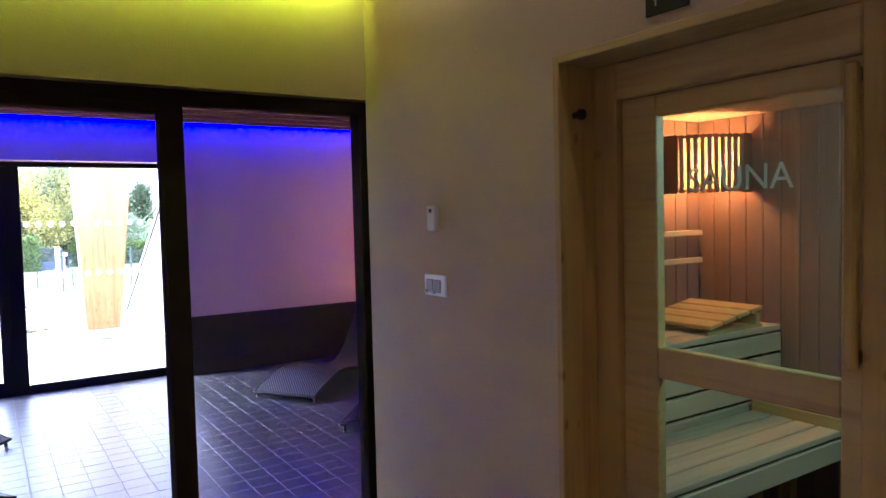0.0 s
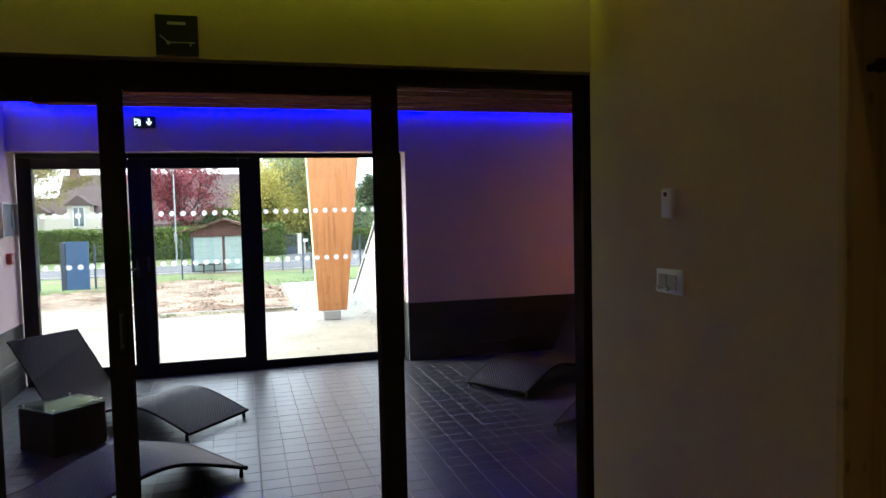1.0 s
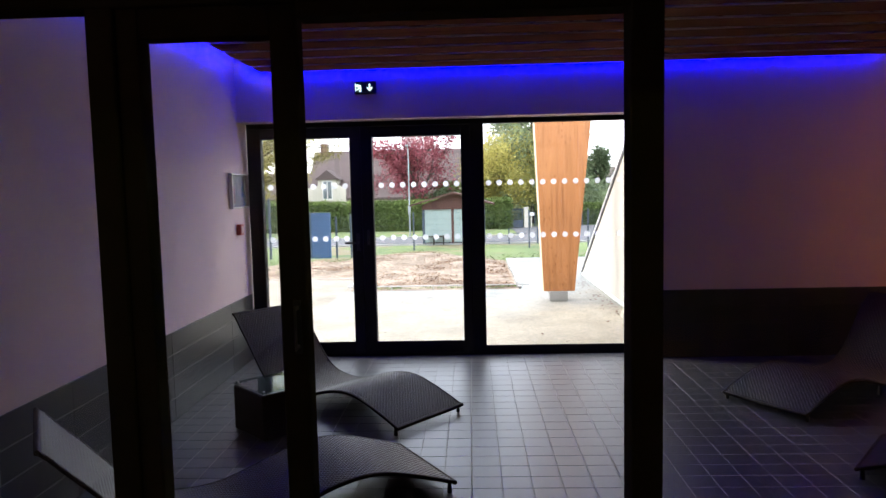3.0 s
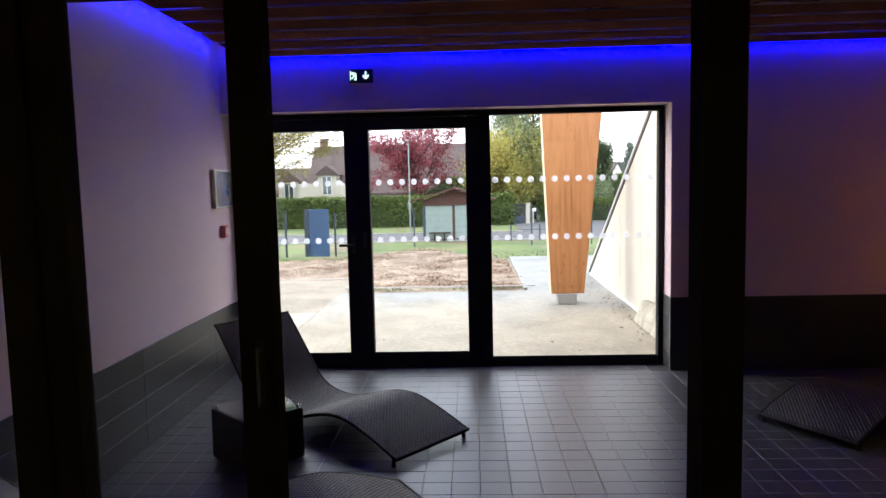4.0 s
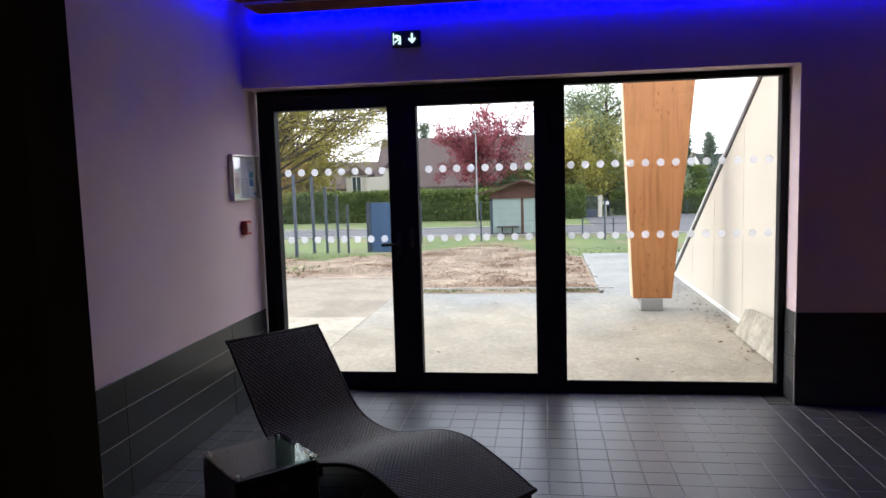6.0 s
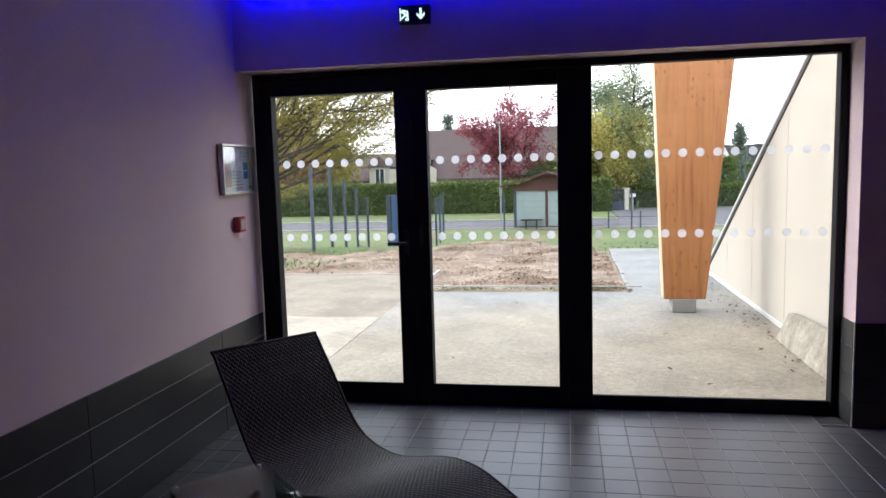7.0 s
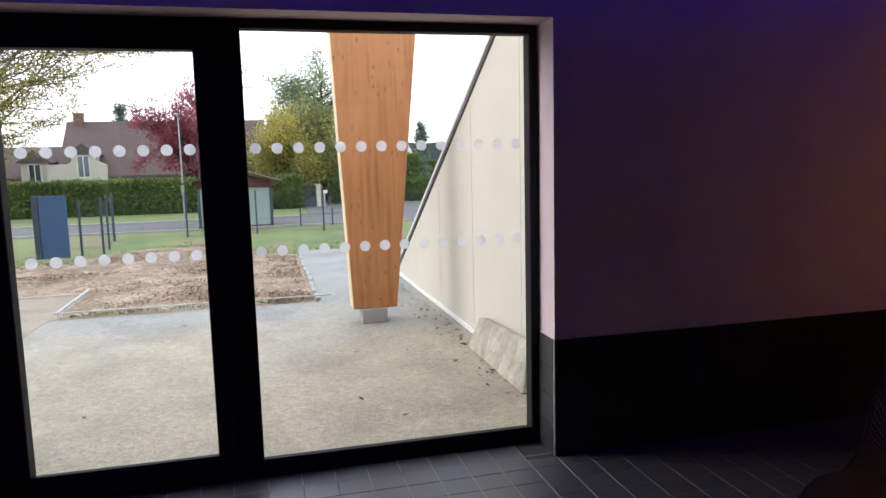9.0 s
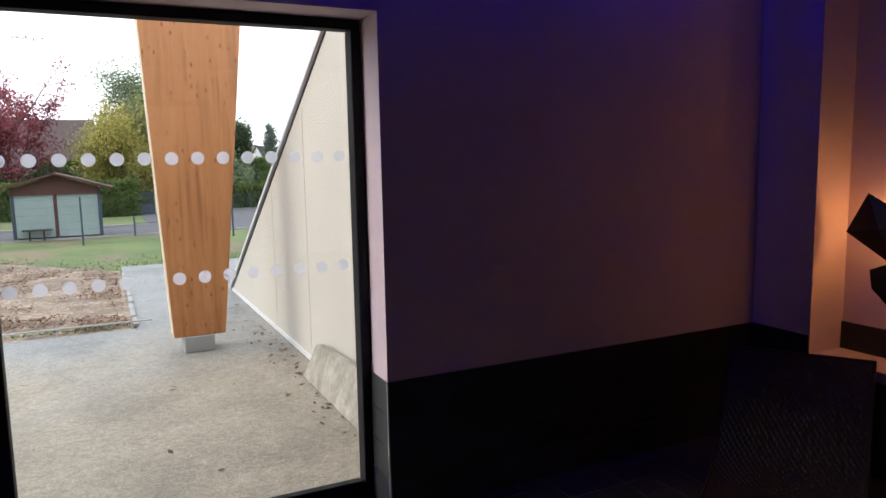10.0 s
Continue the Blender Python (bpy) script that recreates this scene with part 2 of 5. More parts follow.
for scale, stretch, lo, hi, shade in ((30.0, (1, 1, 0.42), 0.635, 0.72, (0.13, 0.040, 0.014, 1)), (11.0, (1, 1, 0.035), 0.60, 0.76, (0.27, 0.10, 0.032, 1)),
                                      (2.2, (1, 1, 0.5), 0.50, 0.75, (0.50, 0.235, 0.09, 1))):
    gco, gmp, gnz, gmr, gmx = (gn.new("ShaderNode" + k) for k in ("TexCoord", "Mapping", "TexNoise", "MapRange", "Mix"))
    gmp.inputs["Scale"].default_value = stretch
    gnz.inputs["Scale"].default_value, gnz.inputs["Detail"].default_value = scale, 4
    gmr.inputs[1].default_value, gmr.inputs[2].default_value, gmr.inputs[4].default_value = lo, hi, 0.65
    gmx.data_type = "RGBA"
    gmx.inputs[7].default_value = shade
    gl.new(gco.outputs["Object"], gmp.inputs[0]), gl.new(gmp.outputs[0], gnz.inputs[0]), gl.new(gnz.outputs[0], gmr.inputs[0])
    gl.new(gmr.outputs[0], gmx.inputs[0]), gl.new(bare, gmx.inputs[6])
    bare = gmx.outputs[2]
gl.new(bare, gn["Principled BSDF"].inputs["Base Color"])
PALE_TIMBER = wood("pale_side_timber", (0.62, 0.50, 0.34), (0.45, 0.33, 0.19), "z", 12, 0.5)
RATTAN = mat("dark_woven_rattan", (0.030, 0.018, 0.013), 0.35, vary=0.3, scale=30, fine=200, bump=0.1, bump_scale=300, spec=0.30)
RATTAN_FRAME = mat("dark_rattan_edge", (0.022, 0.014, 0.012), 0.6, vary=0.3, scale=30, fine=200, bump=0.2, bump_scale=200, spec=0.2)
LACQUER = mat("black_brown_lacquer", (0.016, 0.012, 0.011), 0.35, vary=0.2, scale=10, bump=0.03)
GLASS = glass_mat("clear_glass")
PICTURE_GLASS = glass_mat("picture_glass", gloss=0.06, least=0.14)
TABLE_GLASS = glass_mat("table_glass", (0.72, 0.80, 0.78), gloss=0.03, least=0.10)
LETTERS = film_mat("etched_white_lettering", (0.52, 0.48, 0.40))
DOT = film_mat("frosted_white_film", (0.70, 0.715, 0.77), 0.46)
WHITE_PLASTIC = mat("white_plastic", (0.75, 0.74, 0.72), 0.4, vary=0.04, bump=0.0)
GREY_PLASTIC = mat("pale_grey_plastic", (0.84, 0.87, 0.92), 0.35, vary=0.06, bump=0.0)
BLACK_PLASTIC = mat("black_plastic", (0.015, 0.015, 0.016), 0.5, vary=0.1, bump=0.02)
DARK_RED = mat("dark_red_lens", (0.12, 0.008, 0.008), 0.3, vary=0.1, bump=0.0)
RED = mat("red_enamel", (0.42, 0.018, 0.014), 0.3, vary=0.1, bump=0.0)
DEEP_RED = mat("deep_red_enamel", (0.20, 0.012, 0.010), 0.3, vary=0.15, bump=0.0)
PAPER = mat("printed_paper", (0.80, 0.85, 0.90), 0.25, vary=0.03, bump=0.0, coat=1.0)
PRINT_BLUE = mat("print_blue", (0.03, 0.18, 0.50), 0.4, vary=0.05, bump=0.0)
PRINT_TEAL = mat("print_teal", (0.05, 0.30, 0.38), 0.4, vary=0.05, bump=0.0)
PRINT_GREY = mat("print_grey", (0.35, 0.36, 0.38), 0.4, vary=0.05, bump=0.0)
PRINT_PINK = mat("print_pale_red", (0.55, 0.36, 0.36), 0.4, vary=0.05, bump=0.0)
SIGN_BLACK = mat("black_sign_plate", (0.010, 0.010, 0.010), 0.45, vary=0.1, bump=0.02)
SIGN_WHITE = mat("white_sign_print", (0.40, 0.40, 0.38), 0.5, vary=0.05, bump=0.0)
EXIT_WHITE = glow("lit_exit_white", (0.70, 0.92, 0.82), 0.4)
EXIT_GREEN = mat("exit_green", (0.01, 0.10, 0.05), 0.4, vary=0.05, bump=0.0)
EXIT_BODY = mat("dark_exit_housing", (0.02, 0.035, 0.035), 0.4, vary=0.05, bump=0.0)
LAMP_PAPER = film_mat("amber_lamp_paper", (0.85, 0.45, 0.14))
WARM_BULB = glow("warm_bulb", (1.0, 0.50, 0.14), 5)

CONCRETE = mat("brushed_concrete", (0.315, 0.280, 0.213), 0.70, vary=0.16, scale=0.9, fine=34, bump=0.45, bump_scale=45)
# the sandy surface turns to a cooler grey further out, with a ragged border
gn, gl = CONCRETE.node_tree.nodes, CONCRETE.node_tree.links
sandy = gn["Principled BSDF"].inputs["Base Color"].links[0].from_socket
gco, gnz, gxy, gad, gmr, gmx = (gn.new("ShaderNode" + k) for k in ("TexCoord", "TexNoise", "SeparateXYZ", "Math", "MapRange", "Mix"))
gnz.inputs["Scale"].default_value, gnz.inputs["Detail"].default_value = 0.8, 6
gad.operation = "MULTIPLY_ADD"
gad.inputs[1].default_value = 4.0
gmr.inputs[1].default_value, gmr.inputs[2].default_value = 12.0, 14.2
gmx.data_type = "RGBA"
gmx.inputs[7].default_value = (0.250, 0.256, 0.243, 1)
gl.new(gco.outputs["Object"], gnz.inputs[0]), gl.new(gco.outputs["Object"], gxy.inputs[0])
gl.new(gnz.outputs[0], gad.inputs[0]), gl.new(gxy.outputs[1], gad.inputs[2]), gl.new(gad.outputs[0], gmr.inputs[0])
gl.new(gmr.outputs[0], gmx.inputs[0]), gl.new(sandy, gmx.inputs[6]), gl.new(gmx.outputs[2], gn["Principled BSDF"].inputs["Base Color"])
grainy(CONCRETE, 70.0, 0.76, 1.16)
CONCRETE_PALE = mat("pale_concrete", (0.385, 0.345, 0.275), 0.85, vary=0.12, scale=1.2, fine=40, bump=0.4, bump_scale=60)
grainy(CONCRETE_PALE, 50.0, 0.93, 1.05)
CONCRETE_BEIGE = mat("beige_concrete", (0.265, 0.23, 0.178), 0.8, vary=0.10, scale=0.8, fine=36, bump=0.3, bump_scale=60)
grainy(CONCRETE_BEIGE, 60.0, 0.88, 1.08)
CONCRETE_SLAB = mat("weathered_concrete_slab", (0.36, 0.335, 0.27), 0.9, vary=0.3, scale=4, fine=50, bump=0.5, bump_scale=50)
grainy(CONCRETE_SLAB, 7.0, 0.84, 1.10)
RENDER = mat("cream_render", (0.47, 0.44, 0.375), 0.8, vary=0.07, scale=1.2, fine=60, bump=0.15, bump_scale=120)
COPING = mat("dark_zinc_coping", (0.07, 0.07, 0.075), 0.4, metal=0.7, vary=0.15)
SOIL = mat("sandy_soil", (0.30, 0.205, 0.14), 0.95, vary=0.5, scale=2.6, fine=26, bump=1.0, bump_scale=24, second=(0.44, 0.35, 0.26))
grainy(SOIL, 18.0, 0.66, 1.22)
DAMP_LITTER = mat("damp_fallen_leaves", (0.10, 0.055, 0.03), 0.8, vary=0.3, scale=10, per=0.5, bump=0.0)
STRAW = mat("dry_straw", (0.40, 0.30, 0.19), 0.9, vary=0.3, scale=10, per=0.4, bump=0.0)
LITTER = mat("dry_leaf_litter", (0.17, 0.10, 0.06), 0.9, vary=0.3, scale=10, per=0.45, bump=0.0)
GRASS = mat("lawn", (0.080, 0.135, 0.038), 0.95, vary=0.35, scale=0.45, fine=18, bump=0.9, bump_scale=30, second=(0.145, 0.185, 0.058))
gn, gl = GRASS.node_tree.nodes, GRASS.node_tree.links
turf = gn["Principled BSDF"].inputs["Base Color"].links[0].from_socket
gco, gnz, gmr, gmx = (gn.new("ShaderNode" + k) for k in ("TexCoord", "TexNoise", "MapRange", "Mix"))
gnz.inputs["Scale"].default_value, gnz.inputs["Detail"].default_value = 0.55, 7
gmr.inputs[1].default_value, gmr.inputs[2].default_value, gmr.inputs[4].default_value = 0.53, 0.64, 0.8
gmx.data_type = "RGBA"
gmx.inputs[7].default_value = (0.17, 0.125, 0.08, 1)
gl.new(gco.outputs["Object"], gnz.inputs[0]), gl.new(gnz.outputs[0], gmr.inputs[0]), gl.new(gmr.outputs[0], gmx.inputs[0])
gl.new(turf, gmx.inputs[6]), gl.new(gmx.outputs[2], gn["Principled BSDF"].inputs["Base Color"])
BLADE = mat("grass_blades", (0.12, 0.165, 0.055), 0.8, vary=0.3, scale=4, per=0.35, bump=0.0)
ASPHALT = mat("worn_asphalt", (0.085, 0.085, 0.092), 0.9, vary=0.2, scale=1.0, fine=60, bump=0.4, bump_scale=80)
KERB = mat("kerb_concrete", (0.285, 0.28, 0.265), 0.9, vary=0.15, scale=3, fine=60, bump=0.3)
EDGE_STEEL = mat("galvanised_edging", (0.42, 0.415, 0.405), 0.55, metal=0.2, vary=0.15)
BARK = mat("grey_brown_bark", (0.05, 0.04, 0.032), 0.95, vary=0.4, scale=8, fine=60, bump=0.9, bump_scale=40)
FENCE = mat("anthracite_fence_coating", (0.035, 0.05, 0.075), 0.45, vary=0.1, bump=0.02)
BLUE_PAINT = mat("blue_painted_steel", (0.038, 0.085, 0.185), 0.45, vary=0.12, scale=3, bump=0.03)
BRICK = mat("weathered_chimney_brick", (0.15, 0.085, 0.075), 0.9, vary=0.25, scale=3, fine=14, bump=0.3)
ROOF = mat("brown_roof_tiles", (0.085, 0.062, 0.058), 0.9, vary=0.3, scale=1.0, fine=10, bump=0.8, bump_scale=8)
SHELTER_ROOF = mat("red_brown_shelter_roof", (0.072, 0.030, 0.024), 0.8, vary=0.2, scale=4, bump=0.3)
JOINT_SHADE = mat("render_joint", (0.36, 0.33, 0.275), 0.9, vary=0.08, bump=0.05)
SHELTER_WALL = mat("pale_shelter_panel", (0.25, 0.31, 0.30), 0.35, vary=0.08, scale=3, bump=0.05)
SHUTTER = mat("window_frame_white", (0.6, 0.6, 0.58), 0.5, vary=0.05, bump=0.0)
PANE_DARK = mat("dark_house_pane", (0.03, 0.05, 0.055), 0.1, vary=0.2, bump=0.0, spec=0.8)
GALV = mat("galvanised_post", (0.27, 0.29, 0.30), 0.4, metal=0.6, vary=0.1)


def leaf_mat(name, colour, other, through_light=0.5):
    """Leaves that also glow with the light behind them."""
    m = mat(name, colour, 0.7, vary=0.35, scale=0.6, fine=6, bump=0.0, second=other, per=0.4, spec=0.25)
    n, l = m.node_tree.nodes, m.node_tree.links
    b = n["Principled BSDF"]
    src = b.inputs["Base Color"].links[0].from_socket
    tl, mix = n.new("ShaderNodeBsdfTranslucent"), n.new("ShaderNodeMixShader")
    mix.inputs[0].default_value = through_light
    l.new(src, tl.inputs[0])
    l.new(b.outputs[0], mix.inputs[1]), l.new(tl.outputs[0], mix.inputs[2])
    l.new(mix.outputs[0], n["Material Output"].inputs[0])
    return m


LEAF_GOLD = leaf_mat("gold_green_leaves", (0.17, 0.17, 0.045), (0.36, 0.31, 0.085), 0.6)
LEAF_RUST = leaf_mat("rust_brown_leaves", (0.20, 0.12, 0.05), (0.34, 0.22, 0.09))
LEAF_RED = leaf_mat("dark_red_leaves", (0.20, 0.042, 0.062), (0.37, 0.11, 0.135))
LEAF_BIRCH = leaf_mat("yellowing_birch_leaves", (0.33, 0.33, 0.09), (0.56, 0.49, 0.15))
LEAF_GREEN = leaf_mat("green_leaves", (0.165, 0.228, 0.13), (0.31, 0.365, 0.205))
LEAF_DEEP = leaf_mat("deep_green_leaves", (0.055, 0.085, 0.045), (0.12, 0.16, 0.075))
LEAF_HEDGE = leaf_mat("hedge_leaves", (0.065, 0.115, 0.035), (0.19, 0.245, 0.075))
LEAF_FIR = leaf_mat("fir_needles", (0.15, 0.19, 0.155), (0.23, 0.28, 0.22))
HILL = leaf_mat("far_woodland", (0.05, 0.07, 0.06), (0.08, 0.10, 0.09))

# ---- building blocks ----


def box(bm, a, b, bevel=0.0, m=None):
    """A box from corner a to corner b in bm, with chamfered edges."""
    size = [abs(q - p) for p, q in zip(a, b)]
    mid = [(p + q) / 2 for p, q in zip(a, b)]
    made = bmesh.ops.create_cube(bm, size=1, matrix=Matrix.Translation(mid) @ Matrix.Diagonal((*size, 1)))
    verts = made["verts"]
    if bevel:
        edges = list({e for v in verts for e in v.link_edges})
        r = bmesh.ops.bevel(bm, geom=edges, offset=min(bevel, min(size) * 0.3), segments=1, affect="EDGES", profile=0.5)
        verts = list({v for f in r["faces"] for v in f.verts} | {v for v in verts if v.is_valid})
    if m is not None:
        bmesh.ops.transform(bm, matrix=m, verts=[v for v in verts if v.is_valid])
    return bm


def boxes(*pairs, bevel=0.0):
    bm = bmesh.new()
    for a, b in pairs:
        box(bm, a, b, bevel)
    return bm


def cyl(bm, a, b, r1, r2=None, seg=12):
    """A round bar from a to b."""
    a, b = Vector(a), Vector(b)
    d = b - a
    turn = d.to_track_quat("Z", "Y").to_matrix().to_4x4()
    bmesh.ops.create_cone(bm, cap_ends=True, segments=seg, radius1=r1, radius2=r1 if r2 is None else r2, depth=d.length,
                          matrix=Matrix.Translation((a + b) / 2) @ turn)
    return bm


def prism(bm, outline, axis, lo, hi):
    """A flat outline of (u, v) drawn out along an axis from lo to hi."""
    put = {"x": lambda u, v, w: (w, u, v), "y": lambda u, v, w: (u, w, v), "z": lambda u, v, w: (u, v, w)}[axis]
    ends = [[bm.verts.new(put(u, v, w)) for u, v in outline] for w in (lo, hi)]
    bm.faces.new(ends[0])
    bm.faces.new(ends[1][::-1])
    k = len(outline)
    for i in range(k):
        bm.faces.new((ends[0][i], ends[1][i], ends[1][(i + 1) % k], ends[0][(i + 1) % k]))
    bmesh.ops.recalc_face_normals(bm, faces=bm.faces[:])
    return bm


def part(name, bm, material, parent=None, label="", smooth=False):
    """Links a bmesh as one mesh object, under a thing or a part."""
    me = bpy.data.meshes.new(name)
    bm.to_mesh(me)
    bm.free()
    me.materials.append(material)
    if smooth:
        for p in me.polygons:
            p.use_smooth = True
    ob = new(name, me)
    ob.parent = parent
    if label:
        ob["label"] = label
    return ob


def raw(name, verts, faces, material, parent=None, smooth=False):
    me = bpy.data.meshes.new(name)
    me.from_pydata(verts, [], faces)
    me.materials.append(material)
    if smooth:
        for p in me.polygons:
            p.use_smooth = True
    ob = new(name, me)
    ob.parent = parent
    return ob


def share(name, me, parent, m):
    ob = new(name, me)
    ob.parent = parent
    ob.matrix_local = m
    return ob


def thing(name, label, category, group="", kind="", m=None):
    ob = tagged(new(name), label, category, group, kind)
    ob.empty_display_size = 0.1
    if m is not None:
        ob.matrix_world = m
    return ob


def text_part(name, words, size, m, material, parent, depth=0.0015):
    """Letters from the built-in font, as a mesh."""
    cu = bpy.data.curves.new(name, "FONT")
    cu.body, cu.size, cu.extrude = words, size, depth
    tmp = bpy.data.objects.new(name, cu)
    scene.collection.objects.link(tmp)
    me = bpy.data.meshes.new_from_object(tmp.evaluated_get(bpy.context.evaluated_depsgraph_get()))
    bpy.data.objects.remove(tmp)
    me.materials.clear()
    me.materials.append(material)
    ob = new(name, me)
    ob.parent = parent
    ob.matrix_local = m
    return ob


# ---- the shell of the building ----
WX, EX, NY = -1.90, 3.92, 7.34          # inner faces: west wall, east wall, window wall
PY = 3.170                               # hall face of the glazed partition
TOP = 2.95
DADO = 0.60

wall_west = tagged(part("wall_west", boxes(((WX - 0.2, -3.0, -0.3), (WX, 7.66, TOP))), PLASTER),
                   "pale lilac-grey plaster wall above a dark tiled dado", "wall", kind="structure")
bm = boxes(((WX, NY, 2.15), (1.695, 7.66, TOP)), ((1.695, NY, -0.3), (4.4, 7.66, TOP)))
wall_north = tagged(part("wall_north", bm, PLASTER), "plaster window wall washed by blue LED light", "wall", kind="structure")
# east wall with a full-height niche over a tiled ledge
NI0, NI1, LEDGE = 5.55, 6.98, 0.50
bm = boxes(((EX, NI1, -0.3), (4.4, NY, TOP)), ((EX, NI0, -0.3), (4.4, NI1, LEDGE)), ((4.18, NI0, LEDGE), (4.4, NI1, TOP)),
           ((EX, 3.344, -0.3), (4.4, NI0, TOP)))
wall_east = tagged(part("wall_east", bm, PLASTER), "plaster wall with a deep niche above a dark tiled ledge", "wall", kind="structure")
wall_south = tagged(part("wall_south", boxes(((1.75, 3.10, -0.3), (4.4, 3.344, TOP))), PLASTER),
                    "plaster wall between lounge and sauna", "wall", kind="structure")
SJ, SK, SZ = 1.79, 0.30, 2.10            # sauna opening: jambs and head
tagged(part("wall_hall_return", boxes(((1.69, 3.181, -0.3), (1.7495, 3.344, TOP))), PLASTER_HALL), "beige plaster return behind the partition frame", "wall", kind="structure")
bm = boxes(((1.60, SJ, -0.3), (1.75, 3.18, TOP)), ((1.60, SK, SZ), (1.75, SJ, TOP)), ((1.60, -3.0, -0.3), (1.75, SK, TOP)))
tagged(part("wall_hall_east", bm, PLASTER_HALL), "beige plaster hall wall round the sauna door", "wall", kind="structure")
tagged(part("wall_hall_north", boxes(((WX, PY, 2.158), (1.598, 3.344, TOP)), ((1.598, 3.182, 2.158), (1.69, 3.344, TOP))), PLASTER_HALL),
       "beige plaster strip above the glazed partition lit by coloured LEDs", "wall", kind="structure")
tagged(part("wall_hall_south", boxes(((WX - 0.2, -3.2, -0.3), (4.4, -3.0, TOP))), PLASTER_HALL), "plain plaster wall at the end of the hall",
       "wall", kind="structure")
tagged(part("ceiling", boxes(((WX - 0.2, -3.2, TOP), (4.4, 7.66, TOP + 0.25))), CEIL), "dark painted ceiling above the wooden battens",
       "ceiling", kind="structure")
floor = tagged(part("floor", boxes(((WX, -3.0, -0.3), (4.4, 7.66, -0.0022))), GROUT), "dark anthracite square floor tiles with grey grout",
               "floor", kind="structure")


# ---- battened ceilings ----
def batten_ceiling(name, label, x0, x1, y_first, y_last, pitch):
    t = thing(name, label, "slatted ceiling", kind="structure")
    bm, edges = bmesh.new(), bmesh.new()
    y = y_first
    while y < y_last + 0.01:
        box(bm, (x0, y - 0.222, 2.457), (x1, y, 2.468), 0.002)
        # thin strip along the south edge, painted pale as if catching light
        box(edges, (x0, y - 0.2225, 2.4575), (x1, y - 0.2195, 2.4655))
        y += pitch
    x = x0 + 0.25
    while x < x1:
        box(bm, (x - 0.025, y_first - 0.17, 2.468), (x + 0.025, y_last - 0.01, 2.53), 0.002)
        box(bm, (x - 0.012, y_last - 0.3, 2.53), (x + 0.012, y_last - 0.27, TOP), 0.0)
        box(bm, (x - 0.012, y_first + 0.1, 2.53), (x + 0.012, y_first + 0.13, TOP), 0.0)
        x += 1.05
    part("battens", bm, BATTEN, t)
    part("lit_edges", edges, EDGE_LIT, t, "pale strips for light on the batten edges")
    return t


batten_ceiling("ceiling_battens_lounge", "dark wooden battens hung under the lounge ceiling", -1.46, 3.55, 6.608 - 0.28 * 11, 6.608, 0.28)
batten_ceiling("ceiling_battens_hall", "dark wooden battens hung under the hall ceiling", -1.5, 1.235, 2.62 - 0.28 * 18, 2.62, 0.28)

# ---- window wall: double door and fixed light in black aluminium ----
GY = 7.585
window = tagged(thing("window_1", "black aluminium glazed door and fixed window looking onto a forecourt", "window", kind="structure"))
F0, F1 = 7.53, 7.61
bm = boxes(((-1.88, F0, 2.105), (1.69, F1, 2.148)), ((1.646, F0, 0.0), (1.69, F1, 2.105)),
           ((-1.88, F0, 0.0), (-1.80, F1, 2.105)), ((0.150, F0, 0.0), (0.27, F1, 2.105)), ((-1.80, F0, 0.0), (0.150, F1, 0.024)), ((-0.90, F1 - 0.02, 0.024), (-0.78, F1, 2.105)),
           ((0.27, F0, 0.0), (1.646, F1, 0.068)), ((0.272, F0 + 0.001, 0.066), (1.644, F0 + 0.009, 0.085)), bevel=0.004)
part("window_frame", bm, ALU, window)


def sash(x0, x1, gx0, gx1):
    t = part("sash", boxes(((x0, F0 - 0.015, 0.022), (gx0, F1 - 0.01, 2.10)), ((gx1, F0 - 0.015, 0.022), (x1, F1 - 0.01, 2.10)),
                           ((gx0, F0 - 0.015, 0.022), (gx1, F1 - 0.01, 0.116)), ((gx0, F0 - 0.015, 2.006), (gx1, F1 - 0.01, 2.10)),
                           ((gx0, F0 - 0.014, 0.114), (gx1, F0 - 0.006, 0.137)),
                           bevel=0.004), ALU, window, "black aluminium door leaf")
    return t


leaf_a = sash(-1.80, -0.842, -1.751, -0.941)
leaf_b = sash(-0.838, 0.150, -0.737, 0.065)
dot_me = None


def pane(parent, x0, x1, z0, z1, first, count):
    """A glass pane with two rows of round white film dots."""
    global dot_me
    p = part("pane", boxes(((x0 - 0.01, GY - 0.008, z0 - 0.01), (x1 + 0.01, GY + 0.008, z1 + 0.01))), GLASS, parent)
    p.visible_shadow = False
    if dot_me is None:
        bm = bmesh.new()
        cyl(bm, (0, -0.0006, 0), (0, 0.0006, 0), 0.0255, seg=20)
        dot_me = bpy.data.meshes.new("dot")
        bm.to_mesh(dot_me)
        bm.free()
        dot_me.materials.append(DOT)
    for z in (1.572, 1.090):
        for i in range(count):
            share("dot", dot_me, p, pose(first + i * 0.0985, GY - 0.0098, z))
    return p


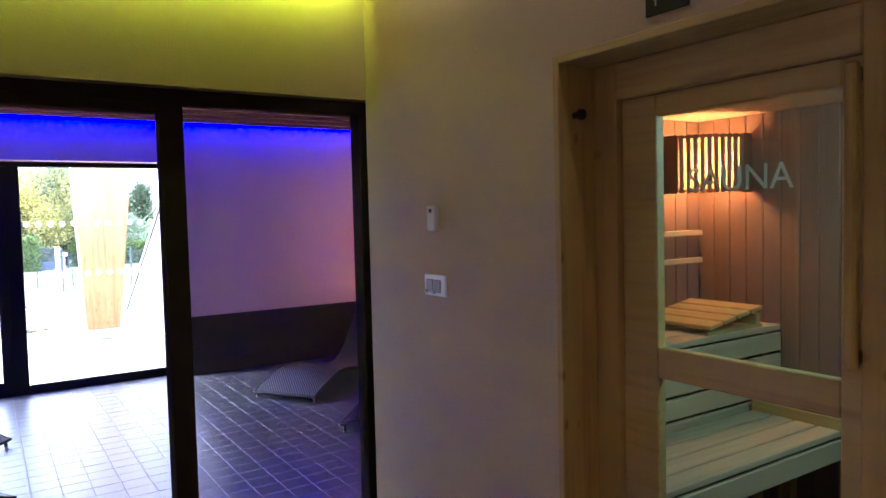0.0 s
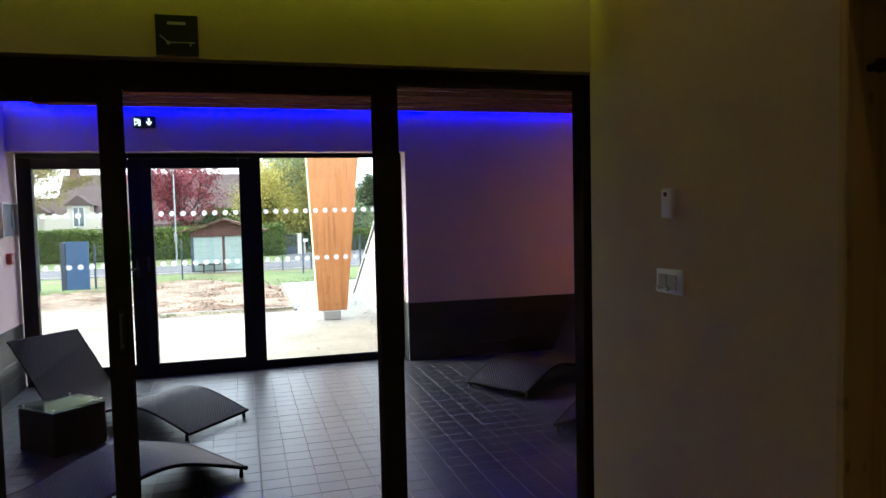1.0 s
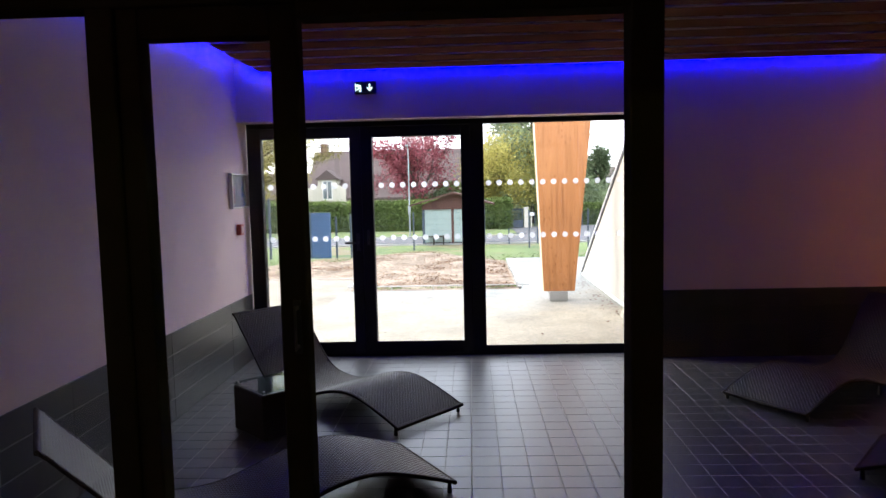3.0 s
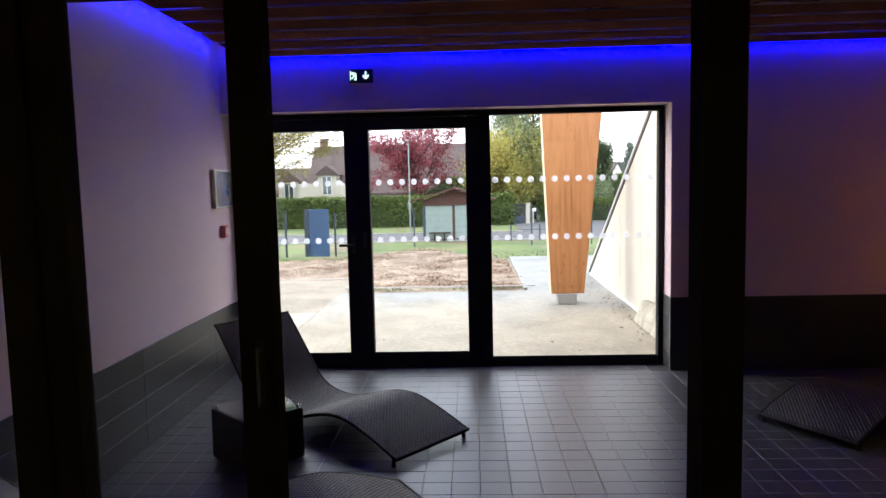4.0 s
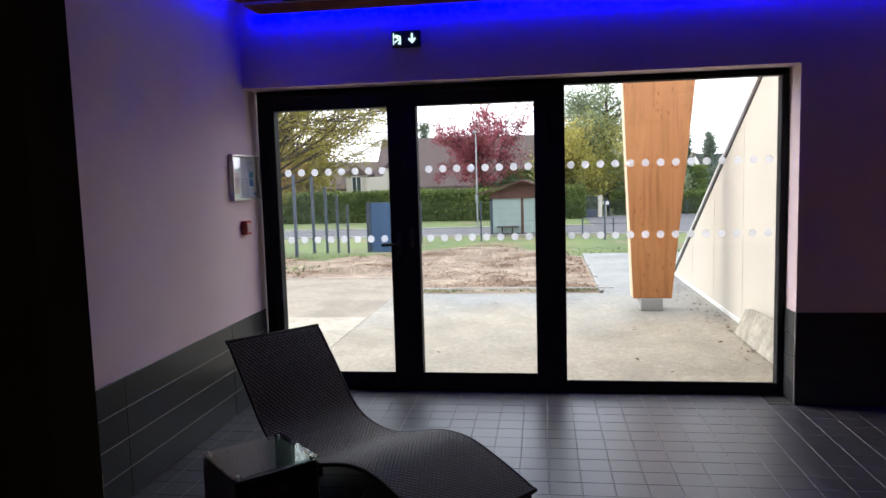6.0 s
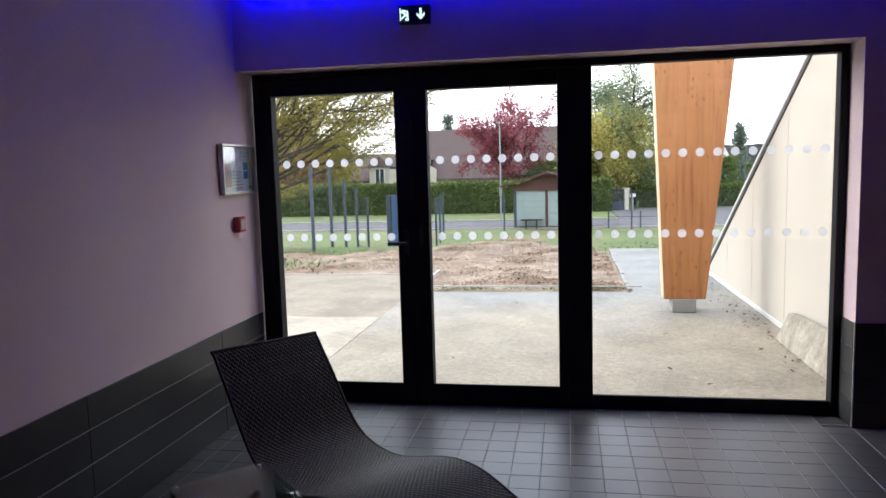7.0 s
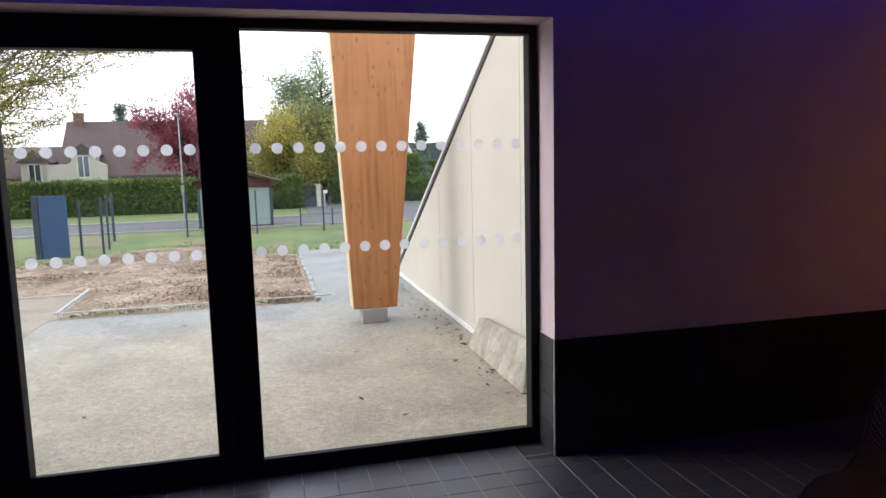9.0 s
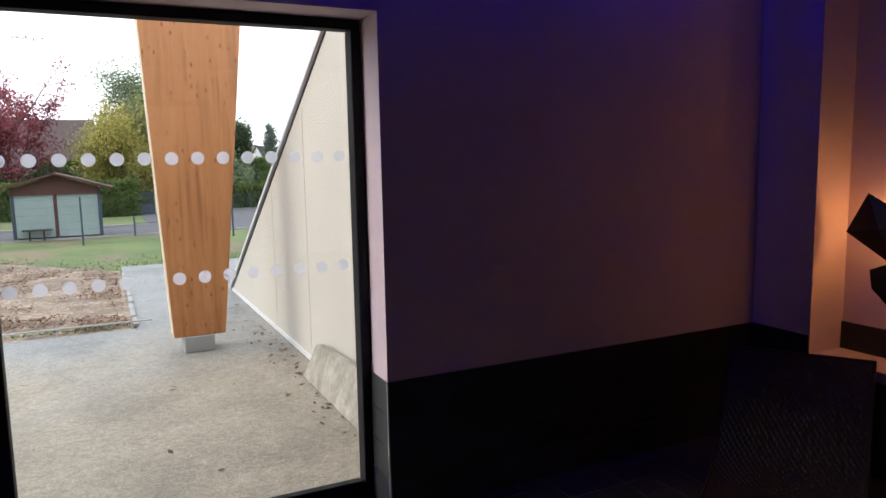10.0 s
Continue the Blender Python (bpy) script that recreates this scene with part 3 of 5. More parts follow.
pane(leaf_a, -1.751, -0.941, 0.116, 2.006, -1.688, 8)
pane(leaf_b, -0.737, 0.065, 0.116, 2.006, -0.667, 8)
pane(window, 0.273, 1.643, 0.071, 2.102, 0.310, 14)
bm = boxes(((-0.90, F0 - 0.022, 0.98), (-0.868, F0 - 0.015, 1.14)), bevel=0.003)
cyl(bm, (-0.884, F0 - 0.02, 1.055), (-0.884, F0 - 0.065, 1.055), 0.009)
box(bm, (-1.0, F0 - 0.072, 1.045), (-0.875, F0 - 0.055, 1.066), 0.005)
part("door_handle", bm, BLACK_PLASTIC, leaf_a, "black lever handle")
bm = boxes(((-0.80, F0 - 0.02, 1.03), (-0.775, F0 - 0.015, 1.17)), ((-0.797, F0 - 0.05, 1.045), (-0.783, F0 - 0.038, 1.155)),
           ((-0.797, F0 - 0.04, 1.045), (-0.783, F0 - 0.015, 1.06)), ((-0.797, F0 - 0.04, 1.14), (-0.783, F0 - 0.015, 1.155)), bevel=0.003)
part("pull_handle", bm, BLACK_PLASTIC, leaf_b, "black pull handle")

# ---- glazed partition between hall and lounge ----
partition = thing("glazed_partition", "black aluminium framed glass partition with a sliding door standing open", "glass partition",
                  kind="structure")
P0, P1 = 3.24, 3.344
bm = boxes(((WX, P0, 2.10), (1.688, P1, 2.157)), ((1.590, P0, 0.0), (1.688, P1, 2.10)), ((-0.362, P0, 2.055), (0.630, P1, 2.10)), ((0.630, P0, 0.0), (0.728, P1, 2.10)),
           ((-1.003, P0, 0.0), (-0.92, P1, 2.10)), ((WX, P0, 0.0), (WX + 0.05, P1, 2.10)),
           ((0.728, P0, 0.0), (1.590, P1, 0.06)), ((WX + 0.05, P0, 0.0), (-1.003, P1, 0.06)), bevel=0.004)
part("partition_frame", bm, ALU_HALL, partition)
for x0, x1 in ((0.728, 1.590), (WX + 0.05, -1.003)):
    p = part("pane", boxes(((x0 - 0.005, 3.287, 0.055), (x1 + 0.005, 3.297, 2.105))), GLASS, partition)
    p.visible_shadow = False
L0, L1 = 3.257, 3.336
leaf = part("sliding_leaf", boxes(((-0.92, L0, 0.012), (-0.848, L1, 2.10)), ((-0.446, L0, 0.012), (-0.363, L1, 2.10)),
                                  ((-0.848, L0, 0.012), (-0.446, L1, 0.11)), ((-0.848, L0, 2.007), (-0.446, L1, 2.10)),
                                  bevel=0.004), ALU_HALL, partition, "black sliding door leaf")
p = part("pane", boxes(((-0.852, 3.290, 0.105), (-0.442, 3.300, 2.012))), GLASS, leaf)
p.visible_shadow = False
for y, s in ((L0, -1), (L1, 1)):
    handle = part("pull_handle", boxes(((-0.405, min(y, y + s * 0.004), 1.03), (-0.382, max(y, y + s * 0.004), 1.20)), bevel=0.001), BLACK_PLASTIC, leaf,
                  "black back plate with a slim steel grip")
    bm = bmesh.new()
    box(bm, (-0.397, min(y + s * 0.028, y + s * 0.038), 1.045), (-0.390, max(y + s * 0.028, y + s * 0.038), 1.185), 0.003)
    for z in (1.05, 1.172):
        box(bm, (-0.399, min(y, y + s * 0.03), z), (-0.388, max(y, y + s * 0.03), z + 0.01))
    part("grip", bm, DULL_STEEL, handle, "dull steel grip")

# ---- lounge: wave loungers ----
# profile of the woven top: distance from the head, height
PROFILE = ((0.0, 0.595), (0.10, 0.490), (0.17, 0.410), (0.25, 0.315), (0.33, 0.218), (0.41, 0.143), (0.50, 0.098), (0.64, 0.074),
           (0.79, 0.078), (0.94, 0.115), (1.08, 0.158), (1.20, 0.188), (1.32, 0.199), (1.42, 0.190), (1.52, 0.163), (1.62, 0.130), (1.72, 0.094),
           (1.815, 0.058))
LW = 0.63


def profile_at(s):
    xs = [p[0] for p in PROFILE]
    zs = [p[1] for p in PROFILE]
    i = max(0, min(len(xs) - 2, int(np.searchsorted(xs, s)) - 1))
    p = [zs[max(0, i - 1)], zs[i], zs[i + 1], zs[min(len(zs) - 1, i + 2)]]
    u = (s - xs[i]) / (xs[i + 1] - xs[i])
    return 0.5 * (2 * p[1] + (p[2] - p[0]) * u + (2 * p[0] - 5 * p[1] + 4 * p[2] - p[3]) * u * u + (3 * p[1] - p[0] - 3 * p[2] + p[3]) * u ** 3)


def lounger(m, label):
    t = thing("wave_lounger", label, "sun lounger", "wave loungers of the rest room", m=m)
    pitch_s, col = 0.026, 0.0125
    cols = int((LW - 0.03) / col)
    ns, nw = int(1.815 / pitch_s) * 6, cols * 3
    verts, faces = [], []
    for i in range(ns + 1):
        s = 1.815 * i / ns
        z = profile_at(s)
        ds = (profile_at(min(1.815, s + 0.01)) - profile_at(max(0, s - 0.01))) / 0.02
        nx, nz = -ds / math.hypot(1, ds), 1 / math.hypot(1, ds)
        for j in range(nw + 1):
            w = (j / nw - 0.5) * (LW - 0.03)
            a = 2 * math.pi * s / pitch_s + (math.pi if (j // 3) % 2 else 0)
            lift = 0.0028 * math.sin(a) - (0.0024 if j % 3 == 0 else 0.0)
            verts.append((s + nx * lift, w, z + nz * lift))
    for i in range(ns):
        for j in range(nw):
            k = i * (nw + 1) + j
            faces.append((k, k + nw + 1, k + nw + 2, k + 1))
    raw("woven_top", verts, faces, RATTAN, t, smooth=True)
    # underside of the shell
    verts, faces = [], []
    for i in range(41):
        s = 1.815 * i / 40
        for w in (-LW / 2 + 0.012, LW / 2 - 0.012):
            verts.append((s, w, profile_at(s) - 0.022))
    for i in range(40):
        faces.append((2 * i, 2 * i + 1, 2 * i + 3, 2 * i + 2))
    raw("woven_underside", verts, faces, RATTAN_FRAME, t, smooth=True)

    def tube(pts, r, name):
        cu = bpy.data.curves.new(name, "CURVE")
        cu.dimensions, cu.bevel_depth, cu.bevel_resolution, cu.use_fill_caps = "3D", r, 2, True
        sp = cu.splines.new("POLY")
        sp.points.add(len(pts) - 1)
        for q, c in zip(sp.points, pts):
            q.co = (*c, 1)
        cu.materials.append(RATTAN_FRAME)
        tmp = bpy.data.objects.new(name, cu)
        scene.collection.objects.link(tmp)
        me = bpy.data.meshes.new_from_object(tmp.evaluated_get(bpy.context.evaluated_depsgraph_get()))
        bpy.data.objects.remove(tmp)
        me.name = name
        ob = new(name, me)
        ob.parent = t
        return ob

    for w in (-LW / 2 + 0.008, LW / 2 - 0.008):
        tube([(1.815 * i / 48, w, profile_at(1.815 * i / 48) - 0.007) for i in range(49)], 0.0095, "side_rail")
    for s in (0.004, 1.811):
        tube([(s, w, profile_at(s) - 0.008) for w in (-LW / 2, 0, LW / 2)], 0.0115, "end_rail")
    for w in (-LW / 2 + 0.05, LW / 2 - 0.05):
        # little feet under the seat and under the end
        for q in (0.56, 0.84):
            bm = bmesh.new()
            cyl(bm, (q, w * 0.9, 0.0), (q, w * 0.9, profile_at(q) - 0.02), 0.014, 0.012)
            part("foot", bm, BLACK_PLASTIC, t)
        bm = bmesh.new()
        cyl(bm, (1.785, w * 1.13, 0.0), (1.785, w * 1.13, 0.06), 0.013, 0.010)
        part("foot", bm, BLACK_PLASTIC, t)
    return t


def lie(head, foot):
    """The pose of a lounger from the middle of its head end and the middle of its foot end."""
    return pose(head[0], head[1], 0, 0, 0, math.degrees(math.atan2(foot[1] - head[1], foot[0] - head[0])))


wave = lounger(lie((-1.535, 6.765), (-0.137, 5.615)), "dark brown woven rattan wave lounger beside the window door")
for head, foot, label in (((-1.655, 3.865), (-0.115, 4.835), "dark brown woven rattan wave lounger near the glass partition"),
                          ((3.61, 6.80), (2.085, 5.83), "dark brown woven rattan wave lounger standing in the shaded corner"),
                          ((3.69, 3.78), (2.30, 4.94), "dark brown woven rattan wave lounger behind the shaded glass pane")):
    other = copy_thing(wave, lie(head, foot))
    other["label"] = label

# ---- lounge: low table between the loungers ----
tm = pose(-1.145, 5.55, 0, 0, 0, 45.5)
table = thing("side_table", "low black cube side table with a dark glass top", "side table", m=tm)
h = 0.188
bm = boxes(((-h, -h, 0.004), (h, h, 0.292)), bevel=0.006)
part("body", bm, LACQUER, table)
bm = bmesh.new()
for i in range(23):
    z = 0.016 + i * 0.012
    for q in (-h, h):
        cyl(bm, (-h, q, z), (h, q, z), 0.0042, seg=6)
        cyl(bm, (q, -h, z), (q, h, z), 0.0042, seg=6)
tagged(part("woven_cover", bm, RATTAN, table), kind="stuff")
for x in (-1, 1):
    for y in (-1, 1):
        bm = bmesh.new()
        cyl(bm, (x * (h - 0.022), y * (h - 0.022), 0.292), (x * (h - 0.022), y * (h - 0.022), 0.3135), 0.0065, seg=10)
        part("stud", bm, STEEL, table, "small steel stud")
p = part("tabletop", boxes(((-h - 0.004, -h - 0.004, 0.302), (h + 0.004, h + 0.004, 0.312)), bevel=0.002), TABLE_GLASS, table, "clear greenish glass plate")

# ---- lounge: small things on the walls ----
poster = thing("framed_notice", "framed printed safety notice behind glass on the plaster wall", "notice")
part("frame", boxes(((WX, 7.05, 1.395), (WX + 0.034, 7.497, 1.411)), ((WX, 7.05, 1.685), (WX + 0.034, 7.497, 1.70)),
                    ((WX, 7.05, 1.411), (WX + 0.034, 7.064, 1.685)), ((WX, 7.483, 1.411), (WX + 0.034, 7.497, 1.685)), bevel=0.003),
     STEEL, poster, "thin aluminium frame")
sheet = part("sheet", boxes(((WX + 0.001, 7.064, 1.411), (WX + 0.008, 7.483, 1.685))), PAPER, poster)
prints = [(7.36, 7.42, 1.545, 1.59, PRINT_TEAL), (7.36, 7.42, 1.49, 1.535, PRINT_BLUE), (7.43, 7.47, 1.425, 1.445, PRINT_BLUE),
          (7.34, 7.46, 1.645, 1.652, PRINT_GREY), (7.36, 7.46, 1.625, 1.630, PRINT_GREY), (7.09, 7.19, 1.44, 1.58, PRINT_PINK)]
for i in range(6):
    prints.append((7.21 + 0.005 * (i % 2), 7.34, 1.43 + i * 0.02, 1.436 + i * 0.02, PRINT_GREY))
for y0, y1, z0, z1, mt in prints:
    part("print", boxes(((WX + 0.008, y0, z0), (WX + 0.0092, y1, z1))), mt, sheet)
p = part("glazing", boxes(((WX + 0.011, 7.063, 1.41), (WX + 0.014, 7.484, 1.686))), PICTURE_GLASS, poster)
p.visible_shadow = False

button = thing("fire_alarm_button", "red fire alarm call point on the plaster wall", "alarm button")
part("back_box", boxes(((WX, 7.195, 1.162), (WX + 0.04, 7.285, 1.256)), bevel=0.004), RED, button)
part("press_plate", boxes(((WX + 0.04, 7.21, 1.177), (WX + 0.045, 7.27, 1.24)), bevel=0.002), PRINT_PINK, button, "pale press plate")

exit_sign = thing("exit_sign", "lit emergency exit sign on the wall above the window", "exit sign")
part("housing", boxes(((-0.843, 7.305, 2.363), (-0.654, NY, 2.468)), bevel=0.004), EXIT_BODY, exit_sign)
part("sign_square", boxes(((-0.838, 7.302, 2.372), (-0.776, 7.3055, 2.462))), EXIT_GREEN, exit_sign, "dark green square")
bm = boxes(((-0.833, 7.300, 2.380), (-0.827, 7.3022, 2.455)), ((-0.800, 7.300, 2.380), (-0.781, 7.3022, 2.395)), ((-0.793, 7.300, 2.395), (-0.781, 7.3022, 2.425)))
for x, z, w, turn in ((-0.806, 2.425, 0.020, 60), (-0.812, 2.402, 0.016, -35), (-0.797, 2.434, 0.014, 15), (-0.820, 2.430, 0.012, 20)):
    box(bm, (-w, -0.0011, -0.005), (w, 0.0011, 0.005), 0, Matrix.Translation((x, 7.3011, z)) @ Matrix.Rotation(radians(turn), 4, "Y"))
part("lit_marks", bm, EXIT_WHITE, exit_sign, "lit white marks")
bm = bmesh.new()
prism(bm, [(-0.716, 2.45), (-0.702, 2.45), (-0.702, 2.412), (-0.685, 2.424), (-0.685, 2.408), (-0.709, 2.383), (-0.733, 2.408),
           (-0.733, 2.424), (-0.716, 2.412)], "y", 7.302, 7.3055)
part("arrow", bm, EXIT_WHITE, exit_sign, "lit white downward arrow")

ext = thing("fire_extinguisher", "red fire extinguisher with black hose on a wall bracket", "fire extinguisher")
ex, ey = -1.80, 3.70
bm = bmesh.new()
cyl(bm, (ex, ey, 0.16), (ex, ey, 0.60), 0.078, seg=24)
cyl(bm, (ex, ey, 0.60), (ex, ey, 0.645), 0.078, 0.045, seg=24)
cyl(bm, (ex, ey, 0.645), (ex, ey, 0.67), 0.045, 0.025, seg=24)
cyl(bm, (ex, ey, 0.15), (ex, ey, 0.16), 0.07, 0.078, seg=24)
part("cylinder", bm, DEEP_RED, ext, smooth=False)
bm = boxes(((ex - 0.02, ey - 0.018, 0.67), (ex + 0.02, ey + 0.018, 0.70)), bevel=0.003)
box(bm, (ex - 0.02, ey - 0.012, 0.72), (ex + 0.10, ey + 0.012, 0.733), 0.003)
box(bm, (ex - 0.02, ey - 0.012, 0.692), (ex + 0.09, ey + 0.012, 0.702), 0.003)
box(bm, (ex - 0.02, ey - 0.012, 0.695), (ex - 0.005, ey + 0.012, 0.73), 0.002)
part("valve_handle", bm, BLACK_PLASTIC, ext, "black squeeze handle")
bm = bmesh.new()
prev = None
for i in range(13):
    a = i / 12
    q = (ex + 0.03 + 0.07 * math.sin(a * math.pi), ey - 0.05 - 0.03 * math.sin(a * math.pi), 0.69 - 0.36 * a)
    if prev:
        cyl(bm, prev, q, 0.009, seg=8)
    prev = q
part("hose", bm, BLACK_PLASTIC, ext)
part("bracket", boxes(((WX, ey - 0.03, 0.12), (WX + 0.025, ey + 0.03, 0.66)), ((WX, ey - 0.085, 0.52), (ex - 0.06, ey + 0.085, 0.54)),
                      ((WX, ey - 0.06, 0.13), (ex + 0.05, ey + 0.06, 0.15))), BLACK_PLASTIC, ext)
part("label", boxes(((ex + 0.0765, ey - 0.03, 0.40), (ex + 0.079, ey + 0.03, 0.52))), SIGN_WHITE, ext, "worn pale instruction label")

# ---- lounge: wall lamp in the niche ----
sconce = thing("wall_lamp", "dark folded metal wall lamp glowing warm in the niche", "wall lamp")
bm = boxes(((4.12, 6.44, 1.05), (4.18, 6.56, 1.25)), bevel=0.004)
part("back_plate", bm, BLACK_PLASTIC, sconce)


def folded(bm, pts):
    """A four-cornered metal leaf, slightly folded along its middle."""
    mid = sum((Vector(p) for p in pts), Vector()) / len(pts) + Vector((-0.025, 0, 0))
    for d in (0.0, 0.004):
        c = bm.verts.new(mid + Vector((d, 0, 0)))
        ring = [bm.verts.new(Vector(p) + Vector((d, 0, 0))) for p in pts]
        for i in range(len(ring)):
            f = (c, ring[i], ring[(i + 1) % len(ring)])
            bm.faces.new(f if d == 0 else f[::-1])
    return bm


part("leaf_shade", folded(bmesh.new(), [(4.03, 6.885, 1.145), (4.03, 6.78, 1.345), (4.05, 6.525, 1.20), (4.05, 6.645, 0.995)]), LACQUER, sconce,
     "dark folded metal leaf")
part("leaf_shade", folded(bmesh.new(), [(4.01, 6.74, 0.97), (4.01, 6.725, 0.88), (4.03, 6.545, 0.70), (4.03, 6.445, 0.86), (4.01, 6.605, 1.03)]),
     LACQUER, sconce, "dark folded metal leaf")
bm = bmesh.new()
bmesh.ops.create_uvsphere(bm, u_segments=16, v_segments=10, radius=0.028, matrix=Matrix.Translation((4.115, 6.62, 1.20)))
part("bulb", bm, WARM_BULB, sconce, smooth=True)
bm = bmesh.new()
for p in ((4.05, 6.60, 1.15), (4.03, 6.50, 0.86)):
    cyl(bm, (4.13, 6.50, 1.12), p, 0.006, seg=8)
part("arm", bm, BLACK_PLASTIC, sconce)
# second bulb, out of view, added to go with the fill light
bm = bmesh.new()
bmesh.ops.create_uvsphere(bm, u_segments=16, v_segments=10, radius=0.028, matrix=Matrix.Translation((4.06, 6.40, 1.10)))
part("bulb", bm, WARM_BULB, sconce, smooth=True)
lamp("wall_lamp_light", "POINT", Matrix.Translation((4.115, 6.70, 1.20)), 0.9, (1.0, 0.42, 0.14), radius=0.03)
# unseen fill light before the leaves, added to brighten the walls nearby
lamp("wall_lamp_fill", "POINT", Matrix.Translation((3.985, 6.40, 1.10)), 0.55, (1.0, 0.36, 0.13), radius=0.05)

# ---- hall: controls on the wall, signs ----
control = thing("switch_panel", "pale double key switch plate on the hall wall", "switch")
part("plate", boxes(((1.588, 2.475, 1.228), (1.60, 2.640, 1.320)), bevel=0.003), GREY_PLASTIC, control)
for y in (2.505, 2.565):
    part("switch_cover", boxes(((1.580, y, 1.243), (1.588, y + 0.05, 1.300)), bevel=0.003), PRINT_GREY, control, "grey hinged switch cover")
    bm = bmesh.new()
    cyl(bm, (1.566, y + 0.04, 1.247), (1.58, y + 0.04, 1.247), 0.008)
    part("key_knob", bm, STEEL, control)
thermo = thing("thermostat", "slim white sensor box on the hall wall", "thermostat")
part("cover", boxes(((1.575, 2.525, 1.508), (1.60, 2.588, 1.618)), bevel=0.005), WHITE_PLASTIC, thermo)
part("lens", boxes(((1.572, 2.548, 1.588), (1.576, 2.566, 1.604)), bevel=0.002), DARK_RED, thermo, "small dark red window")

sign = thing("lounge_sign", "black square sign with a white lounger symbol", "sign")
part("plate", boxes(((-0.215, PY - 0.006, 2.166), (-0.062, PY, 2.318)), bevel=0.001), SIGN_BLACK, sign)
part("lettering_bar", boxes(((-0.172, PY - 0.0075, 2.281), (-0.106, PY - 0.0058, 2.292))), SIGN_WHITE, sign)
bm = boxes(((-0.168, PY - 0.0075, 2.213), (-0.075, PY - 0.0058, 2.217)), ((-0.094, PY - 0.0075, 2.202), (-0.088, PY - 0.0058, 2.213)))
box(bm, (-0.02, -0.0008, -0.002), (0.02, 0.0008, 0.002), 0, Matrix.Translation((-0.185, PY - 0.0066, 2.228)) @ Matrix.Rotation(radians(42), 4, "Y"))
cyl(bm, (-0.170, PY - 0.0075, 2.213), (-0.170, PY - 0.0058, 2.213), 0.007)
part("symbol", bm, SIGN_WHITE, sign)
sign2 = thing("sauna_sign", "black square sign with a white symbol above the sauna", "sign")
part("plate", boxes(((1.594, 1.24, 2.135), (1.60, 1.39, 2.285)), bevel=0.001), SIGN_BLACK, sign2)
part("symbol", boxes(((1.5925, 1.27, 2.175), (1.5942, 1.36, 2.180)), ((1.5925, 1.275, 2.160), (1.5942, 1.28, 2.175)),
                     ((1.5925, 1.35, 2.160), (1.5942, 1.355, 2.175))), SIGN_WHITE, sign2)

# ---- sauna behind its glazed wooden front ----
lining = thing("sauna_door_lining", "knotty pine lining of the sauna opening", "door lining", kind="structure")
for a, b, m in (((1.592, SJ - 0.028, 0.0), (1.80, SJ, SZ), PINE), ((1.592, SK + 0.028, SZ - 0.028), (1.80, SJ - 0.028, SZ), PINE_Y),
                ((1.592, SK, 0.0), (1.80, SK + 0.028, SZ), PINE)):
    part("lining_board", boxes((a, b), bevel=0.003), m, lining)
for a, b, m in (((1.755, SJ - 0.1290, 0.0), (1.80, SJ - 0.028, SZ - 0.028), PINE), ((1.755, 0.72, 0.0), (1.80, 0.8660, SZ - 0.028), PINE),
                ((1.755, 0.8662, 1.9485), (1.80, SJ - 0.1292, SZ - 0.028), PINE_Y)):
    part("front_board", boxes((a, b), bevel=0.005), m, lining)
knob_bm = bmesh.new()
cyl(knob_bm, (1.665, SJ - 0.028, 1.905), (1.665, SJ - 0.058, 1.905), 0.011, seg=14)
cyl(knob_bm, (1.665, SJ - 0.058, 1.905), (1.665, SJ - 0.068, 1.905), 0.02, 0.018, seg=14)
part("coat_knob", knob_bm, BLACK_PLASTIC, lining, "dark round coat knob")
door = thing("door_1", "pine sauna door with two glass panes and white lettering", "door", kind="structure")
bm = boxes(((1.785, 1.517, 0.02), (1.825, SJ - 0.128, 1.95)), ((1.785, 0.865, 0.02), (1.825, 0.93, 1.95)),
           ((1.785, 0.93, 1.88), (1.825, 1.517, 1.95)), ((1.785, 0.93, 0.02), (1.825, 1.517, 0.14)),
           ((1.785, 0.93, 1.03), (1.825, 1.517, 1.13)), bevel=0.004)
part("door_frame", bm, PINE_Y, door)
for z0, z1 in ((1.13, 1.88), (0.14, 1.03)):
    p = part("pane", boxes(((1.800, 0.925, z0 - 0.005), (1.808, 1.522, z1 + 0.005))), GLASS, door)
    p.visible_shadow = False
turned = Matrix.Translation((1.7985, 1.405, 1.632)) @ Matrix(((0, 0, -1, 0), (-1, 0, 0, 0), (0, 1, 0, 0), (0, 0, 0, 1)))
text_part("lettering", "SAUNA", 0.104, turned, LETTERS, door, 0.0008)
part("door_handle", boxes(((1.735, 0.872, 1.17), (1.762, 0.902, 1.93)), ((1.76, 0.876, 1.18), (1.786, 0.898, 1.22)),
                          ((1.76, 0.876, 1.88), (1.786, 0.898, 1.92)), bevel=0.006), PINE, door, "long pine bar handle")
# sauna room
SX, SY = 3.30, 2.50
bm = boxes(((1.80, SY, -0.3), (3.45, 3.10, 2.13)), ((SX, -0.7, -0.3), (3.45, SY, 2.13)), ((1.80, -0.85, -0.3), (3.45, -0.7, 2.13)),
           ((1.755, -0.85, -0.3), (1.80, 0.272, 2.13)))
sauna_wall = tagged(part("sauna_wall", bm, CEDAR), "sauna walls clad in vertical pine boards", "wall", kind="structure")
tagged(part("sauna_ceiling", boxes(((1.76, -0.85, 2.05), (3.45, SY, 2.12))), PINE_X), "pine board sauna ceiling", "ceiling", kind="structure")
bm = bmesh.new()
box(bm, (0, 0, 0), (0.010, 0.0925, 2.05), 0.004)
board_me = bpy.data.meshes.new("board")
